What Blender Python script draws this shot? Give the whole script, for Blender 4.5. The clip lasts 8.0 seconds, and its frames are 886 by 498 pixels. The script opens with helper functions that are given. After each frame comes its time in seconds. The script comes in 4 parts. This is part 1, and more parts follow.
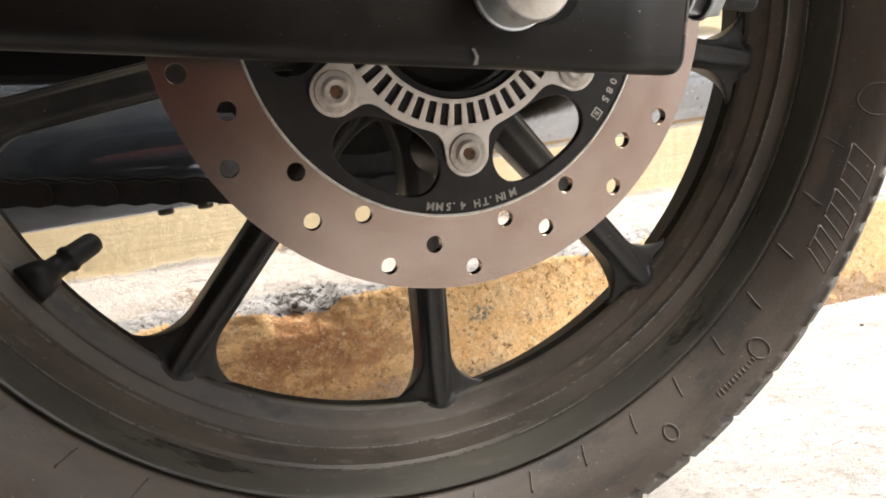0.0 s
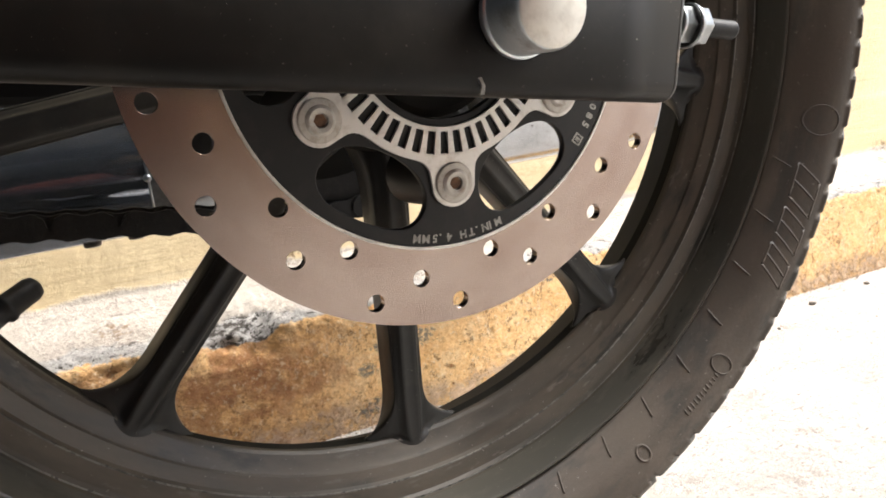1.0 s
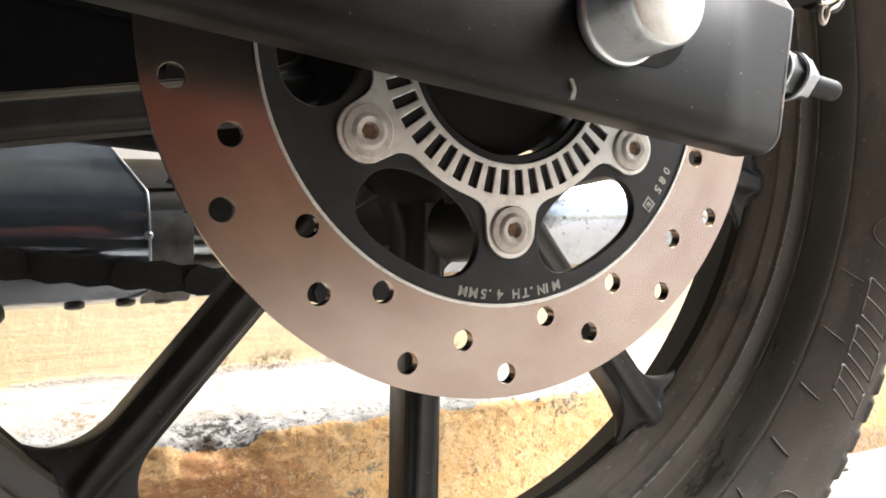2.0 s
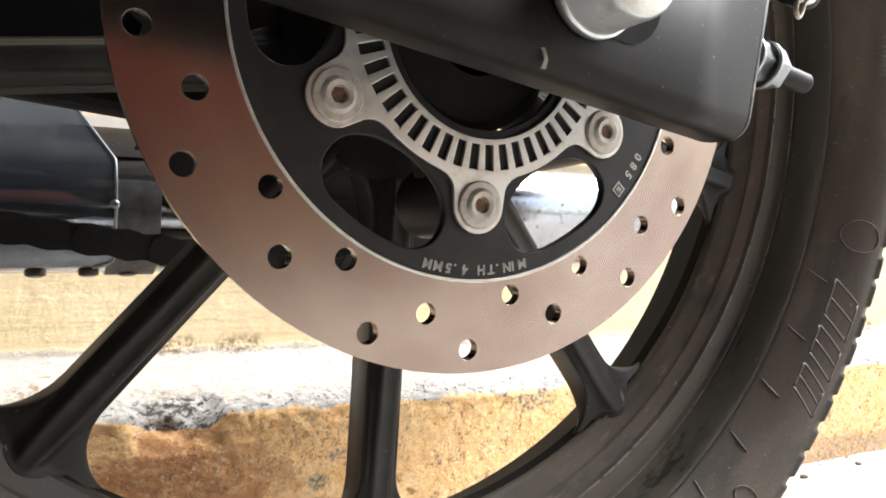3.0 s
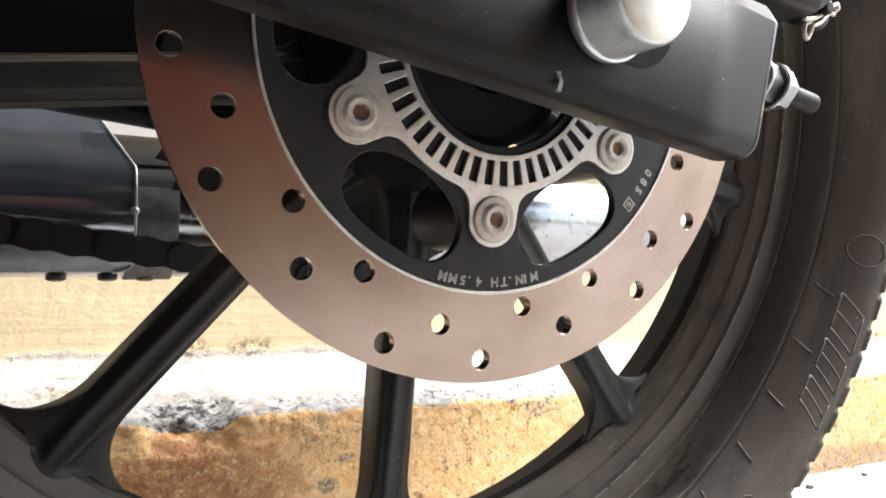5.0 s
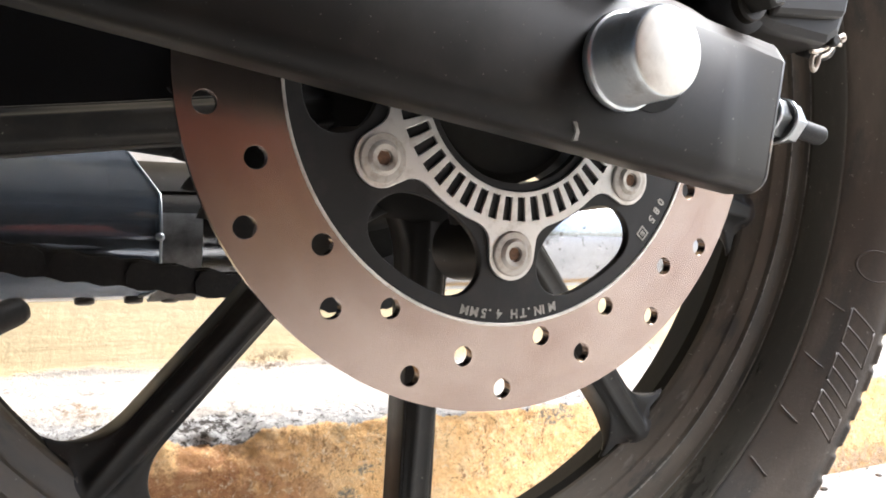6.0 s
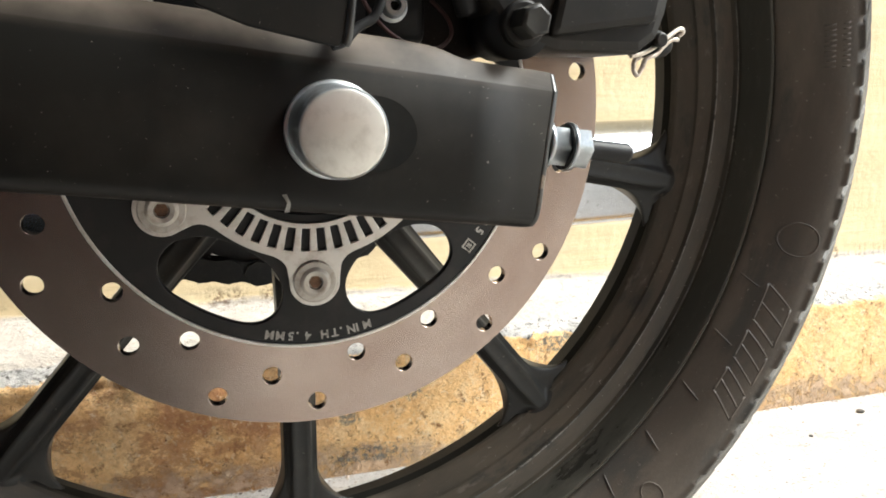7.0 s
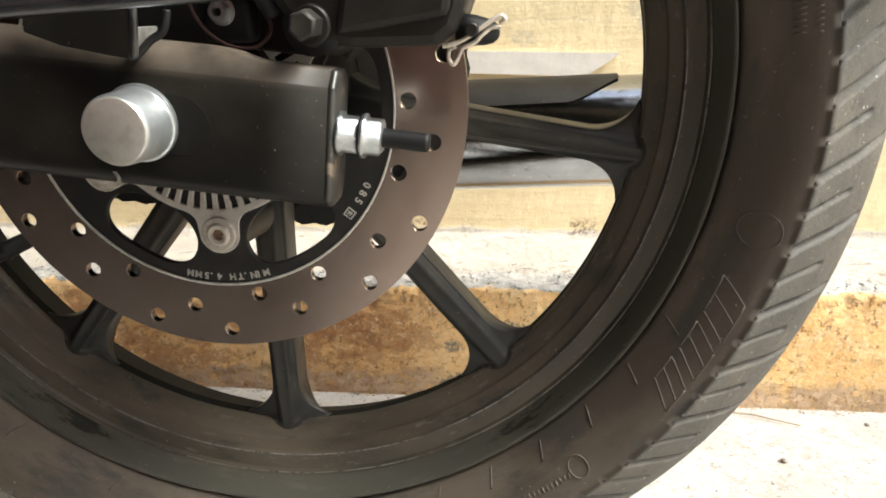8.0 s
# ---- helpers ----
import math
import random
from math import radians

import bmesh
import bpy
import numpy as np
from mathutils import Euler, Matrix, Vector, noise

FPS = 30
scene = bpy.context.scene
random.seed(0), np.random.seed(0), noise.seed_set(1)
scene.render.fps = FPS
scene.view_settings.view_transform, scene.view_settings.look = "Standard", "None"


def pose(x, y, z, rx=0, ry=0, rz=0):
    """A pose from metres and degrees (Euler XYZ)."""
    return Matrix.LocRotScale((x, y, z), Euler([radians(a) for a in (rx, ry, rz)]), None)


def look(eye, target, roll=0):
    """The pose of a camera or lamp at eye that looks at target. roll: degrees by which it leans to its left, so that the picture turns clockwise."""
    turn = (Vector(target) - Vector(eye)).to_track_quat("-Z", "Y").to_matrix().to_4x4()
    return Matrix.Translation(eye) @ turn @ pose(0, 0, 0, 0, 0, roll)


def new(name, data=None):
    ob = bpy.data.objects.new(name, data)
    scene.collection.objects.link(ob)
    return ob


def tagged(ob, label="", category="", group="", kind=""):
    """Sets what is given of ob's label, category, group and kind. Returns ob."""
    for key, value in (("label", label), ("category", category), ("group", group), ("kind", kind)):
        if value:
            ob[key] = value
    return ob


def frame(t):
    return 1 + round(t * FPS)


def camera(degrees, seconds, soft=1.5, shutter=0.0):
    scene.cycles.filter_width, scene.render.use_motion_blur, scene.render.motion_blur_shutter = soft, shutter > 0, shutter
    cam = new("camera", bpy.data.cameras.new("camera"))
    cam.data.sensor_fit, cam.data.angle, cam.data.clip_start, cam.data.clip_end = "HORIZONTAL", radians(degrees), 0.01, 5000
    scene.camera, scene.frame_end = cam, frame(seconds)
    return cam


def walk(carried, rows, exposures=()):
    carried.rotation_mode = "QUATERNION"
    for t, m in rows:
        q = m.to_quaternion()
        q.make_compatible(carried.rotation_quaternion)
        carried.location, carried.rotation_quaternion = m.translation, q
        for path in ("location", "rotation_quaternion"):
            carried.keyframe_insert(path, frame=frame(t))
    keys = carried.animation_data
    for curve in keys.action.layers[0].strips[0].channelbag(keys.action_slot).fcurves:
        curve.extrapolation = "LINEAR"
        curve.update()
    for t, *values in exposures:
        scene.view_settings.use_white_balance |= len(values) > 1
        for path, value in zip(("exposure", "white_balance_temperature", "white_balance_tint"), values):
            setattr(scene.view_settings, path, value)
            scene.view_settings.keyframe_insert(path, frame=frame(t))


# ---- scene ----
from mathutils import geometry

SIZE = 0.844  # metres to one unit of the layout, which was drawn up from the 230 mm brake disc

cam = camera(63.95, 8.0, soft=1.8, shutter=0.0)
PATH = [
    (0, -0.1019, -0.2662, 0.2485, 80.52, 6.36, -19.07),
    (0.2, -0.1134, -0.2524, 0.2513, 77.75, 7.56, -23.04),
    (0.5, -0.1230, -0.2433, 0.2468, 79.43, 7.06, -24.99),
    (1, -0.1257, -0.2403, 0.2587, 80.51, 6.82, -27.02),
    (1.5, -0.1321, -0.2204, 0.2418, 80.22, 6.46, -28.38),
    (1.7, -0.1311, -0.2042, 0.2273, 84.92, 4.78, -28.97),
    (2, -0.1266, -0.1934, 0.2224, 92.59, 1.72, -27.27),
    (2.2, -0.1182, -0.1892, 0.2210, 93.76, 0.81, -29.60),
    (3.5, -0.1244, -0.1950, 0.2112, 92.05, -1.69, -28.50),
    (4, -0.1249, -0.1951, 0.2123, 92.06, -1.63, -28.21),
    (5.3, -0.1311, -0.1983, 0.2184, 93.18, -1.42, -28.69),
    (5.5, -0.1372, -0.1977, 0.2208, 93.13, -1.03, -28.34),
    (6, -0.1363, -0.2048, 0.2281, 92.73, -0.71, -27.80),
    (6.3, -0.1195, -0.2122, 0.2329, 91.70, -1.42, -27.05),
    (6.5, -0.1024, -0.2191, 0.2360, 90.49, -0.89, -26.18),
    (6.7, -0.0811, -0.2342, 0.2462, 85.94, -1.16, -23.98),
    (7, -0.0339, -0.2569, 0.2821, 82.81, 1.07, -18.08),
    (7.1, -0.0152, -0.2628, 0.2938, 82.20, -0.00, -14.93),
    (7.2, 0.0070, -0.2673, 0.2989, 81.61, -1.19, -11.60),
    (7.4, 0.0575, -0.2738, 0.3020, 78.37, -1.24, -3.72),
    (7.5, 0.0861, -0.2762, 0.2937, 77.75, -1.42, 1.68),
    (7.7, 0.1150, -0.2871, 0.3005, 76.71, -0.46, 4.98),
    (8, 0.1365, -0.2981, 0.3037, 76.86, 0.61, 6.33),
]
walk(cam, [(t, pose(*row)) for t, *row in PATH], exposures=[(0, 1.38, 6300, 10), (1.5, 1.38, 6300, 10), (2, 1.84, 6100, 8), (3.5, 1.60, 6100, 8), (4.2, 1.60, 6050, 8), (5.5, 1.78, 5950, 9), (6.3, 1.84, 5900, 10), (7, 1.46, 6100, 4), (8, 1.36, 6380, 4)])

# ---- light ----
SUN_UP, SUN_ROUND = radians(50), radians(111)
world = bpy.data.worlds.new("sky")
scene.world = world
world.use_nodes = True
wn = world.node_tree
sky = wn.nodes.new("ShaderNodeTexSky")
sky.sky_type, sky.sun_disc = "NISHITA", False
sky.sun_elevation, sky.sun_rotation = SUN_UP, SUN_ROUND
sky.dust_density, sky.air_density = 4.0, 1.0
wn.links.new(sky.outputs[0], wn.nodes["Background"].inputs[0])
wn.nodes["Background"].inputs[1].default_value = 0.13
sun = new("sun", bpy.data.lights.new("sun", "SUN"))
sun.data.energy, sun.data.angle, sun.data.color = 2.75, radians(25), (1.0, 0.97, 0.93)
sun.matrix_world = look((2.1, -0.74, 2.55), (0, 0, 0))


# ---- materials ----
def polar_coords(nt, tex, squash):
    """Coordinates round the axle: the arc (squashed, so that blotches run round), the radius and the depth."""
    sep = nt.nodes.new("ShaderNodeSeparateXYZ")
    nt.links.new(tex.outputs["Object"], sep.inputs[0])

    def calc(op, a, b):
        n = nt.nodes.new("ShaderNodeMath")
        n.operation = op
        for k, v in enumerate((a, b)):
            if isinstance(v, float):
                n.inputs[k].default_value = v
            else:
                nt.links.new(v, n.inputs[k])
        return n.outputs[0]

    x, y, z = sep.outputs
    # the seam of the angle lies straight up, under the mudguard
    arc = calc("MULTIPLY", calc("ARCTAN2", x, calc("MULTIPLY", z, -1.0)), 0.25 * squash)
    far = calc("SQRT", calc("ADD", calc("MULTIPLY", x, x), calc("MULTIPLY", z, z)), 0.0)
    join = nt.nodes.new("ShaderNodeCombineXYZ")
    for k, v in enumerate((arc, far, y)):
        nt.links.new(v, join.inputs[k])
    return join.outputs[0]


def material(name, colour, rough=0.6, metal=0.0, vary=(), bump=0.0, bump_scale=300.0, coat=0.0, rough_vary=0.0, around=0.0, dust_rough=0.0):
    """A surface with blotches: vary holds (scale, colour, low, high, detail). around: blotches run round the axle, squashed so much;
    dust_rough: roughness of the first blotch."""
    m = bpy.data.materials.new(name)
    m.use_nodes = True
    nt = m.node_tree
    bsdf = nt.nodes["Principled BSDF"]
    bsdf.inputs["Roughness"].default_value = rough
    bsdf.inputs["Metallic"].default_value = metal
    bsdf.inputs["Coat Weight"].default_value = coat
    tex = nt.nodes.new("ShaderNodeTexCoord")
    where = polar_coords(nt, tex, around) if around else tex.outputs["Object"]
    base = nt.nodes.new("ShaderNodeRGB")
    base.outputs[0].default_value = (*colour, 1)
    out = base.outputs[0]
    for k, (scale, other, low, high, detail) in enumerate(vary):
        n = nt.nodes.new("ShaderNodeTexNoise")
        n.inputs["Scale"].default_value, n.inputs["Detail"].default_value = scale, detail
        n.inputs["Roughness"].default_value = 0.65
        off = nt.nodes.new("ShaderNodeVectorMath")
        off.operation = "ADD"
        off.inputs[1].default_value = (k * 3.7, k * 1.3, k * 2.1)
        nt.links.new(where if scale < 300 else tex.outputs["Object"], off.inputs[0])
        nt.links.new(off.outputs[0], n.inputs["Vector"])
        r = nt.nodes.new("ShaderNodeMapRange")
        r.inputs["From Min"].default_value, r.inputs["From Max"].default_value = low, high
        nt.links.new(n.outputs["Fac"], r.inputs["Value"])
        mix = nt.nodes.new("ShaderNodeMix")
        mix.data_type = "RGBA"
        mix.inputs[7].default_value = (*other, 1)
        nt.links.new(r.outputs[0], mix.inputs[0])
        nt.links.new(out, mix.inputs[6])
        out = mix.outputs[2]
        if k == 0 and dust_rough:
            dull = nt.nodes.new("ShaderNodeMapRange")
            dull.inputs["To Min"].default_value, dull.inputs["To Max"].default_value = rough, dust_rough
            nt.links.new(r.outputs[0], dull.inputs["Value"])
            nt.links.new(dull.outputs[0], bsdf.inputs["Roughness"])
    nt.links.new(out, bsdf.inputs["Base Color"])
    if bump or rough_vary:
        n = nt.nodes.new("ShaderNodeTexNoise")
        n.inputs["Scale"].default_value, n.inputs["Detail"].default_value = bump_scale, 6
        n.inputs["Roughness"].default_value = 0.7
        nt.links.new(tex.outputs["Object"], n.inputs["Vector"])
    if bump:
        b = nt.nodes.new("ShaderNodeBump")
        b.inputs["Strength"].default_value, b.inputs["Distance"].default_value = bump, 0.001
        nt.links.new(n.outputs["Fac"], b.inputs["Height"])
        nt.links.new(b.outputs[0], bsdf.inputs["Normal"])
    if rough_vary:
        r = nt.nodes.new("ShaderNodeMapRange")
        r.inputs["From Min"].default_value, r.inputs["From Max"].default_value = 0.3, 0.7
        r.inputs["To Min"].default_value, r.inputs["To Max"].default_value = rough - rough_vary, rough + rough_vary
        nt.links.new(n.outputs["Fac"], r.inputs["Value"])
        nt.links.new(r.outputs[0], bsdf.inputs["Roughness"])
    return m


RUBBER = material("tyre rubber", (0.058, 0.0465, 0.0350), 0.48, vary=[(30, (0.094, 0.0765, 0.0575), 0.40, 0.62, 7), (45, (0.040, 0.0360, 0.0300), 0.52, 0.64, 8), (420, (0.21, 0.195, 0.16), 0.69, 0.72, 3)], bump=0.16, bump_scale=420, around=0.35, dust_rough=0.64)
RIM_PAINT = material("rim paint", (0.027, 0.0243, 0.0195), 0.30, vary=[(30, (0.078, 0.0640, 0.0460), 0.32, 0.64, 7), (52, (0.025, 0.0238, 0.0200), 0.56, 0.66, 8), (170, (0.095, 0.087, 0.071), 0.61, 0.69, 6), (420, (0.22, 0.21, 0.18), 0.69, 0.72, 3)], bump=0.08, bump_scale=300, around=0.32, dust_rough=0.50)
# black flange paint, lightened to olive in place of the reflection it shows
FLANGE = material("flange paint with sheen colour", (0.058, 0.0555, 0.0460), 0.31, vary=[(30, (0.022, 0.0205, 0.0175), 0.57, 0.66, 7), (140, (0.080, 0.075, 0.062), 0.52, 0.70, 6), (420, (0.22, 0.21, 0.18), 0.70, 0.73, 3)], bump=0.06, bump_scale=300, around=0.30, dust_rough=0.26)
SPOKE_PAINT = material("spoke paint", (0.015, 0.0148, 0.0134), 0.40, vary=[(24, (0.040, 0.0365, 0.030), 0.46, 0.68, 7), (420, (0.15, 0.14, 0.12), 0.70, 0.73, 3)], bump=0.06, bump_scale=300, dust_rough=0.58)
BLACK = material("black paint", (0.0070, 0.0064, 0.0052), 0.43, vary=[(16, (0.0185, 0.0160, 0.0125), 0.46, 0.72, 6), (800, (0.15, 0.14, 0.12), 0.72, 0.76, 2)], bump=0.03, bump_scale=140, dust_rough=0.52)
CARRIER = material("carrier paint", (0.011, 0.0105, 0.0098), 0.50, vary=[(60, (0.022, 0.0185, 0.0160), 0.5, 0.75, 5)], bump=0.12, bump_scale=1500)

ARM_PAINT = material("arm paint with dust and lit top", (0.0070, 0.0064, 0.0052), 0.43, vary=[(16, (0.0185, 0.0160, 0.0125), 0.46, 0.72, 6), (800, (0.15, 0.14, 0.12), 0.72, 0.76, 2)], bump=0.03, bump_scale=140, dust_rough=0.52)


def dust_and_lit_top(m, colour, low, high):
    """Brown dust and the light on the arm's top, both put into the colour, thicker in patches."""
    nt = m.node_tree
    bsdf = nt.nodes["Principled BSDF"]
    under = bsdf.inputs["Base Color"].links[0].from_socket
    tex = nt.nodes.new("ShaderNodeTexCoord")
    sep = nt.nodes.new("ShaderNodeSeparateXYZ")
    nt.links.new(tex.outputs["Object"], sep.inputs[0])
    up = nt.nodes.new("ShaderNodeMapRange")
    up.inputs["From Min"].default_value, up.inputs["From Max"].default_value = low, high
    nt.links.new(sep.outputs[2], up.inputs["Value"])
    n = nt.nodes.new("ShaderNodeTexNoise")
    n.inputs["Scale"].default_value, n.inputs["Detail"].default_value = 42, 6
    nt.links.new(tex.outputs["Object"], n.inputs["Vector"])
    patch = nt.nodes.new("ShaderNodeMapRange")
    patch.inputs["From Min"].default_value, patch.inputs["From Max"].default_value = 0.30, 0.62
    patch.inputs["To Min"].default_value = 0.25
    nt.links.new(n.outputs["Fac"], patch.inputs["Value"])
    much = nt.nodes.new("ShaderNodeMath")
    much.operation = "MULTIPLY"
    nt.links.new(up.outputs[0], much.inputs[0])
    nt.links.new(patch.outputs[0], much.inputs[1])
    mix = nt.nodes.new("ShaderNodeMix")
    mix.data_type = "RGBA"
    mix.inputs[7].default_value = (*colour, 1)
    nt.links.new(much.outputs[0], mix.inputs[0])
    nt.links.new(under, mix.inputs[6])
    nt.links.new(mix.outputs[2], bsdf.inputs["Base Color"])


dust_and_lit_top(ARM_PAINT, (0.120, 0.098, 0.076), 0.0200, 0.0310)
TREAD = material("dusty tread rubber", (0.054, 0.0500, 0.0430), 0.58, vary=[(26, (0.098, 0.089, 0.073), 0.42, 0.62, 8), (110, (0.055, 0.051, 0.044), 0.56, 0.64, 6), (330, (0.36, 0.34, 0.29), 0.665, 0.70, 3)], bump=0.6, bump_scale=350, dust_rough=0.75)
WELL = material("matt black paint", (0.008, 0.0078, 0.0070), 0.70, vary=[(18, (0.017, 0.0155, 0.0130), 0.46, 0.70, 7)], bump=0.1, bump_scale=300)
for paint, gloss in ((BLACK, 0.26), (ARM_PAINT, 0.21), (SPOKE_PAINT, 0.30), (WELL, 0.10), (CARRIER, 0.32)):
    paint.node_tree.nodes["Principled BSDF"].inputs["Specular IOR Level"].default_value = gloss


def turned_steel(name):
    """Bare steel with rings worn round the axle, browned by heat."""
    m = material(name, (0.375, 0.308, 0.268), 0.34, 1.0, vary=[(26, (0.300, 0.232, 0.198), 0.40, 0.66, 5)], around=0.22)
    nt = m.node_tree
    bsdf = nt.nodes["Principled BSDF"]
    tex = nt.nodes.new("ShaderNodeTexCoord")
    n = nt.nodes.new("ShaderNodeTexNoise")
    n.inputs["Scale"].default_value, n.inputs["Detail"].default_value, n.inputs["Roughness"].default_value = 420, 3, 0.5
    nt.links.new(polar_coords(nt, tex, 0.015), n.inputs["Vector"])
    r = nt.nodes.new("ShaderNodeMapRange")
    r.inputs["From Min"].default_value, r.inputs["From Max"].default_value = 0.3, 0.7
    r.inputs["To Min"].default_value, r.inputs["To Max"].default_value = 0.230, 0.262
    nt.links.new(n.outputs["Fac"], r.inputs["Value"])
    nt.links.new(r.outputs[0], bsdf.inputs["Roughness"])
    return m


DISC = turned_steel("disc steel")
ALLOY = material("cast alloy", (0.62, 0.60, 0.56), 0.42, 0.85, vary=[(120, (0.40, 0.36, 0.31), 0.5, 0.75, 5)], bump=0.1, bump_scale=1200)
BOLT = material("dull plated steel", (0.47, 0.44, 0.39), 0.55, 0.55, vary=[(220, (0.33, 0.29, 0.24), 0.48, 0.70, 5)], bump=0.12, bump_scale=1200)
ZINC = material("zinc plated steel", (0.38, 0.405, 0.415), 0.30, 0.92, vary=[(200, (0.62, 0.63, 0.62), 0.5, 0.75, 4)], bump=0.05, bump_scale=900)
CAP = material("brushed steel", (0.66, 0.645, 0.59), 0.38, 0.75, vary=[(150, (0.53, 0.51, 0.46), 0.45, 0.7, 4)], bump=0.06, bump_scale=900)
# plated steel, the blue of the reflected sky mixed into its colour
NUT_STEEL = material("plated steel with sky tint", (0.60, 0.64, 0.66), 0.33, 0.90, vary=[(150, (0.70, 0.73, 0.73), 0.45, 0.7, 4), (60, (0.45, 0.46, 0.46), 0.56, 0.66, 6)], bump=0.05, bump_scale=900)
WIRE = material("galvanised wire", (0.60, 0.54, 0.46), 0.42, 0.55, vary=[(260, (0.36, 0.31, 0.26), 0.5, 0.66, 5)], bump=0.08, bump_scale=1200)
CHROME = material("chrome", (0.41, 0.43, 0.455), 0.10, 1.0, vary=[(9, (0.29, 0.305, 0.325), 0.42, 0.66, 6), (150, (0.16, 0.15, 0.14), 0.60, 0.68, 8), (420, (0.85, 0.85, 0.85), 0.66, 0.70, 4)], bump=0.12, bump_scale=260, rough_vary=0.07)
RUST = material("rusty steel", (0.20, 0.11, 0.06), 0.8, 0.3, vary=[(300, (0.07, 0.04, 0.03), 0.4, 0.7, 4)], bump=0.3, bump_scale=900)
GREASE = material("greasy chain steel", (0.014, 0.013, 0.012), 0.62, 0.2, vary=[(150, (0.03, 0.026, 0.022), 0.5, 0.75, 5)], bump=0.5, bump_scale=600)
PRINT = material("etched lettering", (0.34, 0.325, 0.29), 0.6, vary=[(300, (0.16, 0.15, 0.13), 0.5, 0.62, 4)])
# pale colour that draws the highlight along the rim's ridges
RIDGE_GLINT = material("ridge highlight paint", (0.055, 0.053, 0.047), 0.40, vary=[(16, (0.18, 0.175, 0.155), 0.42, 0.56, 8), (300, (0.03, 0.03, 0.028), 0.52, 0.6, 4)], bump=0.1, bump_scale=400)
COVER = material("dull dark steel", (0.070, 0.066, 0.060), 0.42, 0.55, vary=[(40, (0.050, 0.046, 0.041), 0.42, 0.66, 6), (300, (0.16, 0.15, 0.14), 0.68, 0.72, 3)], bump=0.06, bump_scale=400)
# blotchy grey in place of the bright reflection on the bracket's flange
GREY_PAINT = material("grey of the lit flange", (0.20, 0.195, 0.18), 0.42, vary=[(90, (0.10, 0.095, 0.085), 0.46, 0.62, 6)], bump=0.1, bump_scale=500)
END_PAINT = material("chipped black paint", (0.034, 0.0325, 0.029), 0.34, vary=[(60, (0.150, 0.118, 0.086), 0.555, 0.585, 7), (26, (0.014, 0.0135, 0.012), 0.50, 0.62, 6)], bump=0.08, bump_scale=500)
PIPE = material("dulled chrome", (0.46, 0.46, 0.46), 0.20, 0.95, vary=[(30, (0.34, 0.33, 0.31), 0.42, 0.66, 6), (240, (0.20, 0.18, 0.16), 0.62, 0.70, 5)], bump=0.08, bump_scale=300, rough_vary=0.06)
BAND = material("grey steel band", (0.36, 0.36, 0.36), 0.5, 0.6, vary=[(80, (0.2, 0.2, 0.2), 0.4, 0.7, 4)])
DARK_STEEL = material("heat-darkened steel", (0.085, 0.075, 0.065), 0.36, 0.85, vary=[(25, (0.06, 0.05, 0.045), 0.42, 0.66, 6)], bump=0.1, bump_scale=400, rough_vary=0.1)
SHIELD = material("smoked chrome", (0.50, 0.55, 0.62), 0.07, 0.85, vary=[(40, (0.42, 0.47, 0.54), 0.45, 0.7, 5)])
RAIL = material("worn grey steel", (0.10, 0.10, 0.105), 0.26, 0.75, vary=[(30, (0.05, 0.05, 0.05), 0.45, 0.7, 5)], bump=0.05, bump_scale=400)
PLASTIC = material("black plastic", (0.010, 0.010, 0.010), 0.5, bump=0.15, bump_scale=500)
PLASTIC.node_tree.nodes["Principled BSDF"].inputs["Specular IOR Level"].default_value = 0.25


def grid_bm(nu, nv, place, close_u=False):
    """A grid of nu by nv points; place(i, j) gives each."""
    bm = bmesh.new()
    vs = [[bm.verts.new(place(i, j)) for j in range(nv)] for i in range(nu)]
    for i in range(nu if close_u else nu - 1):
        a, b = vs[i], vs[(i + 1) % nu]
        for j in range(nv - 1):
            bm.faces.new((a[j], a[j + 1], b[j + 1], b[j]))
    return bm


def smooth(bm, angle=35):
    for f in bm.faces:
        f.smooth = True
    limit = radians(angle)
    for e in bm.edges:
        if len(e.link_faces) == 2 and e.calc_face_angle(0) > limit:
            e.smooth = False
    return bm


def mesh_of(name, bm, mat):
    bmesh.ops.recalc_face_normals(bm, faces=bm.faces)
    me = bpy.data.meshes.new(name)
    bm.to_mesh(me)
    bm.free()
    me.materials.append(mat)
    return me


def part(name, bm, mat, parent, label="", bevel=0.0):
    ob = new(name, mesh_of(name, bm, mat))
    ob.parent = parent
    if bevel:
        mod = ob.modifiers.new("edges", "BEVEL")
        mod.width, mod.segments, mod.limit_method, mod.angle_limit = bevel, 2, "ANGLE", radians(40)
        mod.use_clamp_overlap = False
    if label:
        ob["label"] = label
    return ob


def lathe(profile, segs=96, centre=(0, 0), start=0.0, closed=True):
    """Turns points (radius, y) about an axis along y through centre (x, z)."""
    n = len(profile)
    bm = bmesh.new()
    rings = []
    for i in range(segs):
        a = start + 2 * math.pi * i / segs
        c, s = math.cos(a), math.sin(a)
        rings.append([bm.verts.new((centre[0] + r * c, y, centre[1] + r * s)) for r, y in profile])
    for i in range(segs):
        a, b = rings[i], rings[(i + 1) % segs]
        for j in range(n if closed else n - 1):
            k = (j + 1) % n
            if profile[j][0] < 1e-6 and profile[k][0] < 1e-6:
                continue
            bm.faces.new((a[j], a[k], b[k], b[j]))
    bmesh.ops.remove_doubles(bm, verts=bm.verts, dist=1e-6)
    return smooth(bm)


